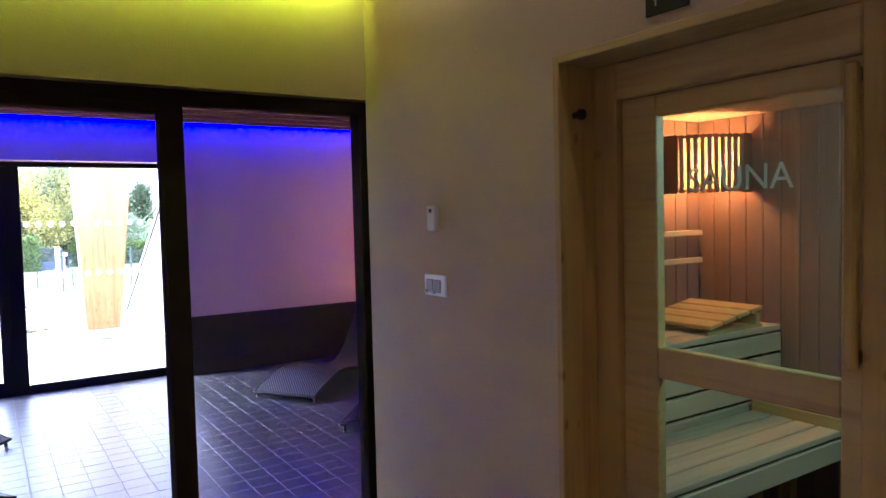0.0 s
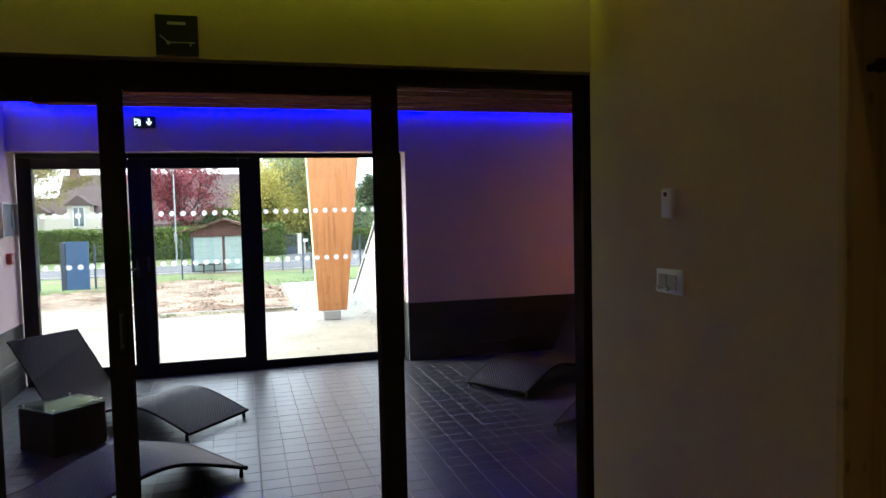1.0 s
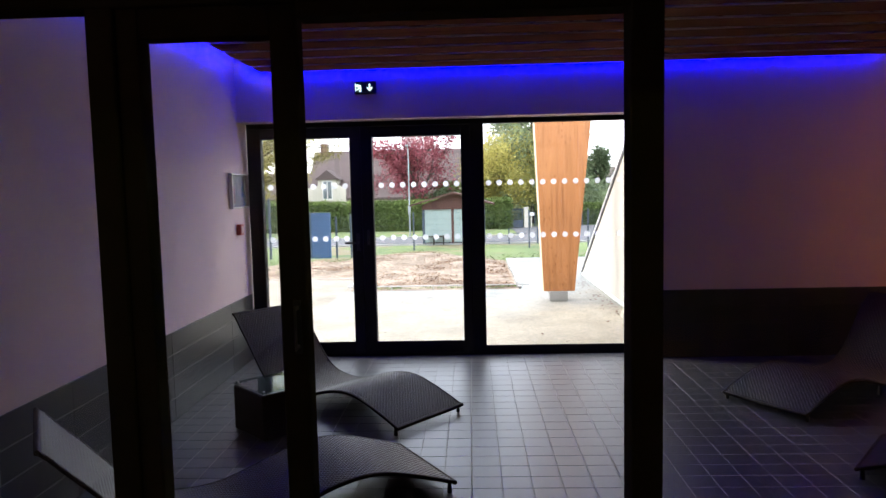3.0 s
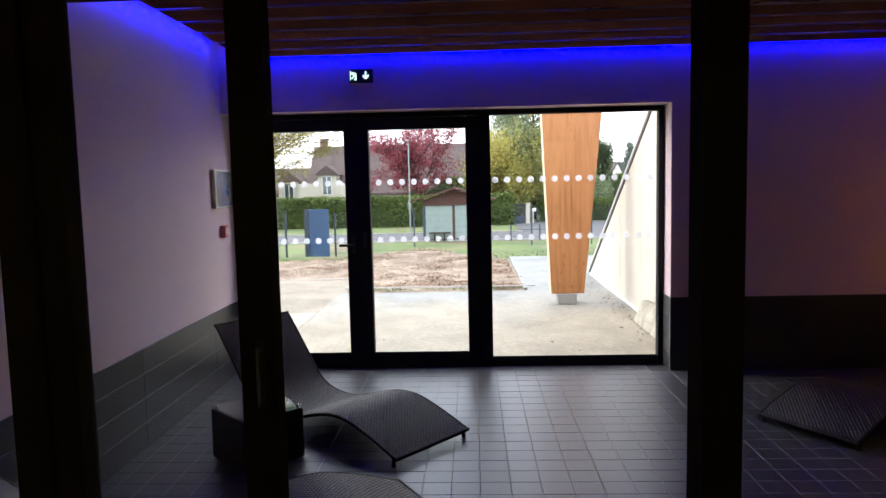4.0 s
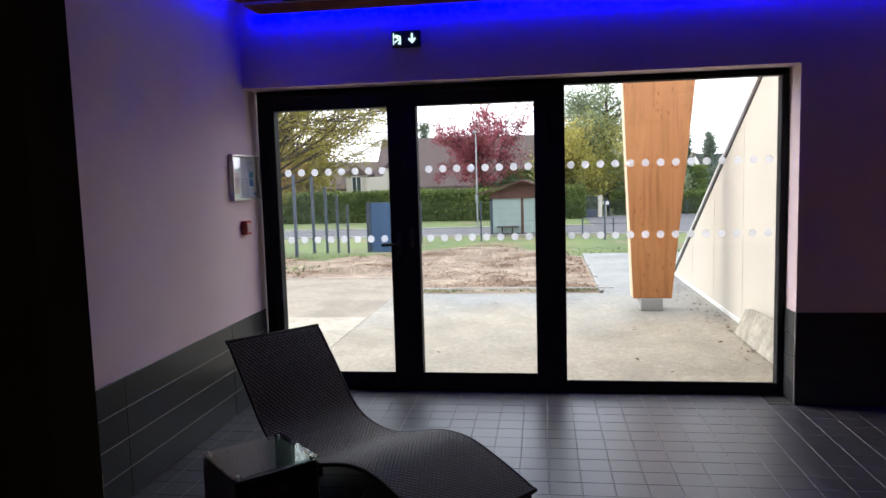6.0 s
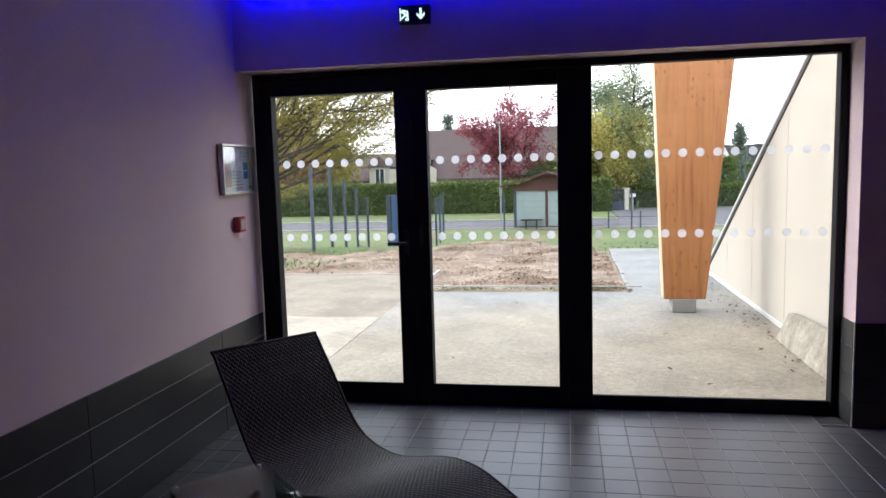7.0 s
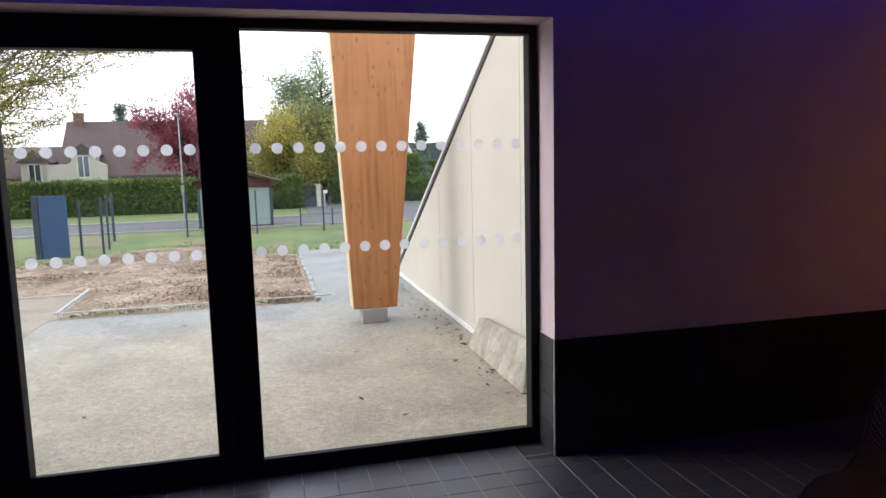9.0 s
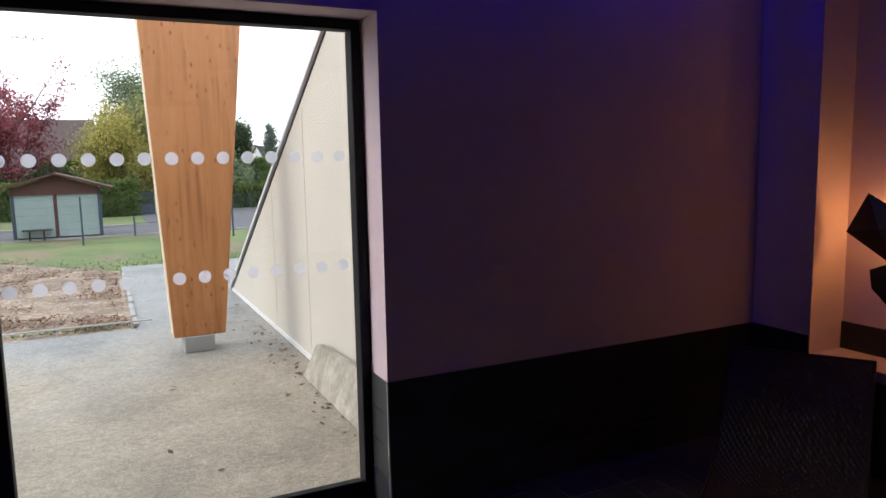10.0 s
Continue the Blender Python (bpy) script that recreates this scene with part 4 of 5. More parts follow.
bm.to_mesh(board_me)
bm.free()
board_me.materials.append(CEDAR)
for i in range(30):
    y = SY - 0.105 - i * 0.096
    share("board", board_me, sauna_wall, pose(SX - 0.012, y, 0))
for i in range(14):
    share("board", board_me, sauna_wall, pose(SX - 0.02 - i * 0.096, SY - 0.012, 0, 0, 0, 90))


def bench(name, label, x0, x1, y0, y1, z, n, front):
    t = thing(name, label, "bench", "sauna benches")
    w = (y1 - y0) / n
    for i in range(n):
        part("slat", boxes(((x0, y0 + i * w + 0.006, z - 0.028), (x1, y0 + (i + 1) * w - 0.006, z)), bevel=0.004), PINE_X, t)
    for i in range(front):
        zz = z - 0.04 - i * 0.105
        part("front_board", boxes(((x0, y0 + 0.004, zz - 0.09), (x1, y0 + 0.026, zz)), bevel=0.004), PINE_X, t)
    for x in (x0 + 0.05, x1 - 0.12):
        part("support", boxes(((x, y0 + 0.03, 0.0), (x + 0.06, y0 + 0.09, z - 0.028)), ((x, y1 - 0.1, 0.0), (x + 0.06, y1 - 0.04, z - 0.028)),
                              ((x, y0 + 0.09, z - 0.09), (x + 0.06, y1 - 0.1, z - 0.028))), PINE, t)
    return t


bench("upper_bench", "upper pine sauna bench with slatted front", 1.84, SX - 0.02, 2.0, SY - 0.014, 0.99, 4, 4)
bench("lower_bench", "lower pine sauna bench of wide slats", 1.84, SX - 0.02, 1.56, 1.985, 0.61, 4, 1)
rest = thing("head_rest", "slatted pine head rest lying on the upper bench", "head rest")
for i in range(4):
    m = Matrix.Translation((2.74 + i * 0.105, 2.015, 0.992 + 0.012 + i * 0.016)) @ Matrix.Rotation(radians(-8), 4, "Y")
    part("slat", box(bmesh.new(), (0, 0, 0.012), (0.094, 0.42, 0.032), 0.004, m), PINE_Y, rest)
part("base", boxes(((2.74, 2.03, 0.99), (3.16, 2.06, 1.003)), ((2.74, 2.38, 0.99), (3.16, 2.41, 1.003)), ((3.11, 2.03, 1.003), (3.14, 2.41, 1.055))), PINE_Y, rest)
for z in (1.28, 1.43):
    t = thing("back_rail", "horizontal pine back rail on the sauna wall", "rail", "sauna back rails")
    part("rail", boxes(((1.86, SY - 0.05, z), (SX - 0.03, SY - 0.028, z + 0.03)), bevel=0.004), PINE_X, t)
    for x in (2.0, 3.1):
        part("spacer", boxes(((x, SY - 0.028, z - 0.005), (x + 0.04, SY - 0.012, z + 0.035))), PINE, t)
t = thing("end_board", "pine board closing the end of the lower sauna bench", "rail")
part("rail", boxes(((3.0, 1.30, 0.600), (3.035, 1.985, 0.662)), bevel=0.004), PINE_Y, t)
part("post", boxes(((3.0, 1.30, 0.0), (3.035, 1.34, 0.60)), bevel=0.004), PINE, t)
# corner lamp with a slatted wooden shade
SHADE_WOOD = wood("reddish_shade_slat", (0.30, 0.13, 0.06), (0.2, 0.08, 0.03), "z", 12, 0.5)
shade_lamp = thing("sauna_lamp", "corner sauna lamp glowing through a slatted wooden shade", "lamp")
LA, LB = (SX - 0.33, SY - 0.125), (SX - 0.075, SY - 0.335)          # ends of the shade


def bowed(u, out):
    """A point on the gently bowed front of the shade."""
    bow = 0.035 * math.sin(math.pi * u) + out
    return LA[0] + (LB[0] - LA[0]) * u - 0.635 * bow, LA[1] + (LB[1] - LA[1]) * u - 0.772 * bow


for i in range(10):
    x, y = bowed((i + 0.5) / 10, 0.0)
    m = Matrix.Translation((x, y, 0)) @ Matrix.Rotation(math.atan2(LB[1] - LA[1], LB[0] - LA[0]), 4, "Z")
    part("shade_slat", box(bmesh.new(), (-0.0105, -0.006, 1.655), (0.0105, 0.006, 1.955), 0.003, m), SHADE_WOOD, shade_lamp)
bm = bmesh.new()
row = [bowed(i / 12, -0.012) for i in range(13)]
low_v, high_v = [bm.verts.new((x, y, 1.66)) for x, y in row], [bm.verts.new((x, y, 1.95)) for x, y in row]
for i in range(12):
    bm.faces.new((low_v[i], low_v[i + 1], high_v[i + 1], high_v[i]))
part("diffuser", bm, LAMP_PAPER, shade_lamp, "amber paper behind the slats")
for z in (1.662, 1.935):
    bm = bmesh.new()
    prism(bm, [bowed(i / 12, 0.008) for i in range(13)] + [bowed(i / 12, -0.009) for i in range(12, -1, -1)], "z", z, z + 0.014)
    part("shade_rail", bm, SHADE_WOOD, shade_lamp)
for (x, y), (qx, qy) in ((LA, (LA[0], SY - 0.012)), (LB, (SX - 0.012, LB[1]))):
    part("side_board", boxes(((min(x, qx) - 0.006, min(y, qy), 1.655), (max(x, qx) + 0.006, max(y, qy) + 0.004, 1.955))), SHADE_WOOD, shade_lamp)
bm = bmesh.new()
cyl(bm, (SX - 0.12, SY - 0.12, 1.74), (SX - 0.12, SY - 0.12, 1.86), 0.022, seg=14)
part("bulb", bm, WARM_BULB, shade_lamp)
lamp("sauna_lamp_light", "POINT", Matrix.Translation((SX - 0.15, SY - 0.15, 1.80)), 0.85, (1.0, 0.46, 0.11), radius=0.05)

# pale ceiling light over the sauna door side
globe = thing("ceiling_light", "small pale ceiling light in the sauna", "ceiling light")
bm = bmesh.new()
cyl(bm, (2.45, 0.72, 2.03), (2.45, 0.72, 2.05), 0.07, seg=18)
part("base", bm, SHUTTER, globe)
lamp("sauna_ceiling_light", "POINT", Matrix.Translation((2.45, 0.72, 1.92)), 1.1, (0.55, 1.0, 0.86), radius=0.06)

# ---- outside: ground, forecourt, planting bed ----


def lie_of_land(y):
    return float(np.interp(y, [18.2, 24.0], [-0.10, -1.13]))


xs = [-600, -150, -60, -30, -15, -8, -4, 0, 4, 8, 15, 30, 60, 150, 600]
ys = [7.66, 12, 16, 18, 18.6, 19.4, 20.4, 21.5, 22.6, 23.6, 24.2, 28, 34, 45, 60, 90, 140, 250, 500, 1500]
verts = [(x, y, lie_of_land(y)) for y in ys for x in xs]
nx = len(xs)
faces = [(r * nx + c, r * nx + c + 1, (r + 1) * nx + c + 1, (r + 1) * nx + c) for r in range(len(ys) - 1) for c in range(nx - 1)]
tagged(raw("ground", verts, faces, GRASS), "patchy green lawn falling away towards a street", "ground", kind="structure")
tagged(part("forecourt", boxes(((-1.90, 7.66, -0.3), (2.10, 12.15, -0.07)), ((0.90, 12.15, -0.3), (14, 17.0, -0.07)),
                               ((2.3, 7.66, -0.3), (14, 12.15, -0.07))), CONCRETE),
       "rough grey concrete forecourt", "pavement", kind="structure")
tagged(part("beige_slab", boxes(((-14, 10.5105, -0.3), (-1.9005, 13.60, -0.068)), ((-1.9005, 12.1505, -0.3), (-1.82, 13.60, -0.068))), CONCRETE_BEIGE), "smooth beige concrete beside the grey forecourt",
       "pavement", kind="structure")
tagged(part("pale_slab", boxes(((-14, 7.66, -0.12), (-1.9005, 10.51, -0.066))), CONCRETE_PALE), "pale smooth concrete slab in the forecourt",
       "pavement", kind="structure")


def bed_back(x):
    """How far out the bare soil reaches before the lawn."""
    return 16.5 + 1.75 * math.exp(-((x + 1.25) / 1.25) ** 2) + 0.3 * noise.noise(Vector((x * 1.7, 4.0, 0)))


def mound(x, y):
    return 0.13 * math.exp(-((x + 1.25) / 1.1) ** 2 - ((y - 17.2) / 0.8) ** 2)


def bumpy(x0, x1, y0, y1, step, z, amp):
    nxx, nyy = int((x1 - x0) / step), int((y1 - y0) / step)
    verts, faces = [], []
    for j in range(nyy + 1):
        for i in range(nxx + 1):
            x, y = x0 + (x1 - x0) * i / nxx, y0 + (y1 - y0) * j / nyy
            edge = min(1, 4 * min(i, nxx - i) / nxx + 0.05, 4 * min(j, nyy - j) / nyy + 0.05)
            if x < -1.8:
                edge = min(edge, max(0.0, (y - 13.65) * 1.5))
            hgt = noise.fractal(Vector((x * 1.3, y * 1.3, 3.1)), 1.0, 2.2, 4) * amp + 0.03 * noise.noise(Vector((x * 9, y * 9, 0)))
            verts.append((x, y, min(z, lie_of_land(y) + 0.03) + max(-0.02, hgt) * edge + mound(x, y)))
    for j in range(nyy):
        for i in range(nxx):
            k = j * (nxx + 1) + i
            faces.append((k, k + 1, k + nxx + 2, k + nxx + 1))
    return verts, faces


v, f = bumpy(-14, 0.87, 12.152, 18.4, 0.075, -0.065, 0.10)
f = [q for q in f if not (v[q[0]][0] < -1.84 and v[q[0]][1] < 13.58) and v[q[0]][1] < bed_back(v[q[0]][0])]
tagged(raw("planting_bed", v, f, SOIL, smooth=True), "bare sandy soil bed strewn with dry stalks and leaves", "soil bed", kind="structure")


def flakes(name, label, count, place, size, material, flat=0.5, category="leaves", slim=0.55):
    """Many small bent leaves in one mesh."""
    rng = np.random.default_rng(len(name) * 7 + count)
    verts, faces = [], []
    for _ in range(count):
        c, s = place(rng), size * rng.uniform(0.5, 1.4)
        a, b = rng.uniform(0, 2 * math.pi), rng.uniform(-flat, flat)
        u = np.array((math.cos(a), math.sin(a), b)) * s
        w = np.array((-math.sin(a), math.cos(a), rng.uniform(-flat, flat))) * s * slim
        k = len(verts)
        verts += [tuple(c - u), tuple(c + w * 0.9), tuple(c + u), tuple(c - w)]
        faces.append((k, k + 1, k + 2, k + 3))
    return tagged(raw(name, verts, faces, material), label, category, kind="stuff")


def on_bed(rng):
    while True:
        x, y = rng.uniform(-7, 0.82), 12.25 + 5.9 * rng.random() ** 1.3
        if (x > -1.75 or y > 13.65) and y < bed_back(x) - 0.1:
            heap = 0.45 if x > 0.35 else 0.0                    # swept together along the path
            if noise.noise(Vector((x * 0.9, y * 1.6, 7))) + rng.uniform(-0.24, 0.24) + heap > 0.20:
                break
    hgt = noise.fractal(Vector((x * 1.3, y * 1.3, 3.1)), 1.0, 2.2, 4) * 0.10
    return np.array((x, y, -0.045 + max(0, hgt) + mound(x, y)))


def on_soil(rng):
    while True:
        x, y = rng.uniform(-6, 0.8), rng.uniform(12.25, 18.0)
        if (x > -1.75 or y > 13.65) and y < bed_back(x) - 0.1:
            hgt = noise.fractal(Vector((x * 1.3, y * 1.3, 3.1)), 1.0, 2.2, 4) * 0.10
            return np.array((x, y, -0.05 + max(0, hgt) + mound(x, y)))


flakes("leaf_litter", "dry brown leaves and stalks on the soil", 9000, on_bed, 0.017, LITTER, 0.7)
flakes("straw", "pale dry straw lying on the soil", 1500, on_soil, 0.045, STRAW, 0.15, "straw", 0.10)
flakes("fallen_leaves", "fallen brown leaves scattered on the concrete", 135,
       lambda r: np.array((2.03 - abs(r.normal(0, 0.14)), r.uniform(8.2, 12.9), -0.064)) if r.random() < 0.86
       else np.array((r.uniform(-1.5, 2.0), r.uniform(8.0, 12.0), -0.064)), 0.023, DAMP_LITTER, 0.3)
flakes("weeds", "low green weeds at the edge of the soil", 300,
       lambda r: np.array((r.normal(-4.9, 0.6), r.normal(14.7, 0.35), -0.04 + 0.07 * r.random() ** 2)), 0.028, BLADE, 1.6, "weeds")
flakes("moss_strip", "thin green moss and grass behind the bed edging", 520,
       lambda r: np.array((r.uniform(-1.7, 0.85), 12.22 + abs(r.normal(0, 0.05)), -0.055 + 0.03 * r.random())), 0.015, BLADE, 1.2, "moss")
def turf_place(rng):
    x = rng.uniform(-10, 9)
    return np.array((x, (bed_back(x) - 0.15 if x < 0.87 else 17.05) + abs(rng.normal(0, 0.8)), -0.10 + 0.02 * rng.random()))


flakes("grass_tufts", "rough grass tufts along the top of the bank", 9000,
       turf_place, 0.014, BLADE, 1.2, "grass")

edging = thing("bed_edging", "low galvanised steel edging round the planting bed", "edging")
bm = boxes(((-1.84, 12.168, -0.008), (1.04, 12.182, 0.008)), bevel=0.003)
for i in range(5):
    box(bm, (-1.8 + i * 0.66, 12.169, -0.07), (-1.788 + i * 0.66, 12.181, -0.008))
part("front_rail", bm, EDGE_STEEL, edging)
bm = boxes(((-1.815, 12.19, -0.014), (-1.79, 13.65, 0.012)), bevel=0.003)
for i in range(3):
    box(bm, (-1.808, 12.35 + i * 0.6, -0.07), (-1.795, 12.363 + i * 0.6, -0.014))
part("side_rail", bm, EDGE_STEEL, edging)
part("left_rail", boxes(((-7.0, 13.63, -0.055), (-1.84, 13.642, -0.045)), ((-6.0, 13.63, -0.07), (-5.985, 13.642, -0.055)), ((-3.2, 13.63, -0.07), (-3.185, 13.642, -0.055)), bevel=0.002), EDGE_STEEL, edging)
border = thing("path_edging", "row of pale concrete setts between soil and path", "edging")
bm = bmesh.new()
box(bm, (-0.026, -0.185, -0.085), (0.026, 0.185, -0.036), 0.008)
sett_me = bpy.data.meshes.new("sett")
bm.to_mesh(sett_me)
bm.free()
sett_me.materials.append(KERB)
for i in range(9):
    share("sett", sett_me, border, pose(0.895 + 0.008 * math.sin(i * 5), 12.42 + i * 0.44, 0.004 * math.sin(i * 2.3), 0, 0, 1.6 * math.sin(i * 3)))

# ---- outside: leaning timber column and white gable wall ----
column = thing("timber_column", "tapered glued-laminated timber column on a concrete foot", "column")
bm = bmesh.new()
Z0, Z1 = 0.072, 4.6
k = (Z1 - Z0) / (2.63 - Z0)
top = (1.137 + (1.021 - 1.137) * k, 1.564 + (1.820 - 1.564) * k)
vb = [bm.verts.new(p) for p in ((1.137, 10.90, Z0), (1.564, 10.90, Z0), (1.564, 11.12, Z0), (1.137, 11.12, Z0))]
vt = [bm.verts.new(p) for p in ((top[0], 10.90, Z1), (top[1], 10.90, Z1), (top[1], 11.12, Z1), (top[0], 11.12, Z1))]
bm.faces.new(vb[::-1]), bm.faces.new(vt)
for i in range(4):
    bm.faces.new((vb[i], vb[(i + 1) % 4], vt[(i + 1) % 4], vt[i]))
bmesh.ops.bevel(bm, geom=bm.edges[:], offset=0.006, segments=1, affect="EDGES")
part("shaft", bm, GLULAM, column)
# thin facing on the left side, paler than the shaft
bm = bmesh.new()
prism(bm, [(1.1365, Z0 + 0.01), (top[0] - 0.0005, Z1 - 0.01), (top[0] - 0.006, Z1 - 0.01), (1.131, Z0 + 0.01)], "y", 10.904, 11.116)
part("side_board", bm, PALE_TIMBER, column, "pale left side face")
part("foot", boxes(((1.215, 10.885, -0.07), (1.466, 11.11, 0.072)), bevel=0.008), KERB, column, "grey concrete foot")

gable = thing("side_wall", "cream rendered wing wall with a sloping dark coping", "wall", kind="structure")
bm = bmesh.new()
prism(bm, [(7.66, -0.02), (13.75, -0.02), (7.66, 3.393)], "x", 2.112, 2.30)
part("rendered_face", bm, RENDER, gable)
bm = bmesh.new()
prism(bm, [(13.84, -0.065), (13.86, -0.015), (7.66, 3.455), (7.66, 3.396)], "x", 2.098, 2.33)
part("coping", bm, COPING, gable, "dark metal coping")
part("base_board", boxes(((2.100, 7.66, -0.07), (2.30, 13.80, -0.022)), bevel=0.004), SHUTTER, gable, "white base strip")
for y in (8.9, 10.1, 11.3, 12.5):
    part("panel_joint", boxes(((2.1105, y, 0.03), (2.1125, y + 0.012, 3.39 - (y - 7.66) * 0.561 - 0.05))), JOINT_SHADE, gable)
bm = bmesh.new()
prism(bm, [(13.92, -0.056), (13.92, -0.016), (9.4, 2.515), (9.4, 2.475)], "x", 2.096, 2.12)
part("coping_lip", bm, SHUTTER, gable, "white folded edge of the coping")
slab = thing("loose_slab", "broken grey concrete slab leaning on the wall", "concrete slab")
bm = bmesh.new()
prism(bm, [(9.74, -0.07), (9.66, 0.185), (9.60, 0.195), (9.10, 0.215), (8.60, 0.235), (8.45, -0.07)], "x", 2.04, 2.095)
bmesh.ops.bevel(bm, geom=bm.edges[:], offset=0.008, segments=1, affect="EDGES")
for v in bm.verts:
    v.co.x -= (0.235 - v.co.z) * 0.34
part("slab", bm, CONCRETE_SLAB, slab)

# ---- outside: fences, cabinet, street ----


def fence_line(name, label, pts, height, wires):
    t = thing(name, label, "fence")
    tops = []
    for x, y in pts:
        g = lie_of_land(y)
        bm = boxes(((x - 0.03, y - 0.03, g - 0.1), (x + 0.03, y + 0.03, g + height)), bevel=0.004)
        part("post", bm, FENCE, t)
        tops.append(g)
    for (a, ga), (b, gb) in zip(zip(pts, tops), zip(pts[1:], tops[1:])):
        bm = bmesh.new()
        for i in range(wires[0]):
            zf = 0.06 + (height - 0.12) * i / (wires[0] - 1)
            cyl(bm, (a[0], a[1], ga + zf), (b[0], b[1], gb + zf), 0.0024, seg=4)
        for i in range(1, wires[1]):
            u = i / wires[1]
            x, y, g = a[0] + (b[0] - a[0]) * u, a[1] + (b[1] - a[1]) * u, ga + (gb - ga) * u
            cyl(bm, (x, y, g + 0.06), (x, y, g + height - 0.06), 0.0014, seg=4)
        part("mesh_panel", bm, FENCE, t)
    return t


fence_line("bank_fence", "dark steel fence stepping down the bank", [(-4.97, 14.55), (-5.10, 17.2), (-5.10, 18.4), (-5.29, 20.0), (-5.38, 21.3), (-5.60, 23.1)],
           1.77, (9, 10))
fence_line("return_fence", "dark steel mesh fence beside the cabinet", [(-5.60, 23.4), (-4.55, 25.5), (-4.30, 27.0), (-4.45, 28.6), (-4.82, 31.4)][1:], 1.75, (9, 10))
fence_line("street_fence", "dark steel mesh fence along the lawn", [(-4.82, 31.5), (-2.35, 31.5), (0.12, 31.5), (2.6, 31.5), (5.1, 31.5), (7.6, 31.5), (10.1, 31.5)],
           1.65, (7, 10))
cab = thing("blue_gate", "blue painted steel gate panel beside a dark post", "gate")
part("panel", boxes(((-4.86, 23.0, -0.95), (-4.25, 23.06, 0.84)), bevel=0.006), BLUE_PAINT, cab)
part("post", boxes(((-5.0, 22.98, -1.1), (-4.87, 23.10, 0.84)), bevel=0.006), FENCE, cab)

tagged(part("road", boxes(((-200, 34.2, -1.4), (200, 38.6, -1.09))), ASPHALT), "worn grey asphalt street", "road", kind="structure")
tagged(part("driveway", boxes(((2.7, 38.6, -1.4), (9.5, 47.5, -1.095))), ASPHALT), "grey asphalt driveway crossing the verge", "road", kind="structure")
tagged(part("kerb", boxes(((-200, 38.6, -1.4), (2.7, 38.75, -1.02)), ((-200, 34.05, -1.4), (200, 34.2, -1.05))), KERB), "pale concrete kerbs of the street",
       "kerb", kind="structure")

kiosk = thing("bus_shelter", "small bus shelter with a red-brown gabled roof and pale panels", "bus shelter")
ky = 34.0
kx0, kx1, kz = -2.15, 0.76, -1.10
km = (kx0 + kx1) / 2
bm = bmesh.new()
prism(bm, [(kx0 - 0.55, kz + 1.80), (km, kz + 2.36), (kx1 + 0.45, kz + 1.80), (kx1 + 0.45, kz + 1.87), (km, kz + 2.44), (kx0 - 0.55, kz + 1.87)], "y",
      ky - 0.35, ky + 1.8)
part("roof", bm, SHELTER_ROOF, kiosk)
bm = bmesh.new()
prism(bm, [(kx0, kz + 1.63), (kx1, kz + 1.63), (kx1, kz + 1.86), (km, kz + 2.36), (kx0, kz + 1.86)], "y", ky, ky + 0.06)
part("gable_board", bm, SHELTER_ROOF, kiosk)
for x in (kx0, km - 0.10, kx1 - 0.10):
    part("post", boxes(((x, ky + 0.061, kz), (x + 0.12, ky + 0.16, kz + 1.80)), bevel=0.01), SHELTER_ROOF if x == km - 0.10 else FENCE, kiosk)
for x0, x1 in ((kx0 + 0.12, km - 0.10), (km + 0.02, kx1 - 0.10)):
    part("panel", boxes(((x0, ky + 0.09, kz + 0.10), (x1, ky + 0.12, kz + 1.63))), SHELTER_WALL, kiosk)
for x in (kx0, kx1 - 0.05):
    part("side_panel", boxes(((x, ky + 0.16, kz + 0.1), (x + 0.05, ky + 1.5, kz + 1.85))), SHELTER_WALL, kiosk)
part("back_panel", boxes(((kx0 + 0.05, ky + 1.5, kz + 0.1), (kx1 - 0.05, ky + 1.55, kz + 1.85))), SHELTER_WALL, kiosk)
part("bench", boxes(((kx0 + 0.3, ky - 0.30, kz + 0.36), (km - 0.2, ky + 0.03, kz + 0.41)), ((kx0 + 0.5, ky - 0.18, kz), (kx0 + 0.56, ky - 0.1, kz + 0.36)),
                    ((km - 0.5, ky - 0.18, kz), (km - 0.44, ky - 0.1, kz + 0.36))), BARK, kiosk)

pole = thing("street_lamp", "tall thin galvanised street lamp beyond the road", "street lamp")
bm = bmesh.new()
cyl(bm, (-3.27, 40.2, -1.13), (-3.27, 40.2, 3.7), 0.046, 0.032, seg=10)
part("pole", bm, GALV, pole)
part("junction_box", boxes(((-3.34, 40.06, 0.1), (-3.20, 40.14, 0.6)), bevel=0.01), GALV, pole)
bm = bmesh.new()
cyl(bm, (-3.27, 40.2, 3.7), (-3.27, 39.6, 3.82), 0.03, seg=8)
box(bm, (-3.36, 39.2, 3.79), (-3.18, 39.62, 3.87), 0.02)
part("lamp_head", bm, GALV, pole)

barrier = thing("street_barrier", "low dark pedestrian barrier beside the street", "barrier")
for x in (1.86, 3.17, 4.5):
    part("post", boxes(((x - 0.03, 33.9, -1.13), (x + 0.03, 33.96, -0.40)), bevel=0.005), FENCE, barrier)
part("rail", boxes(((1.86, 33.915, -0.66), (4.5, 33.945, -0.635)), bevel=0.004), FENCE, barrier)

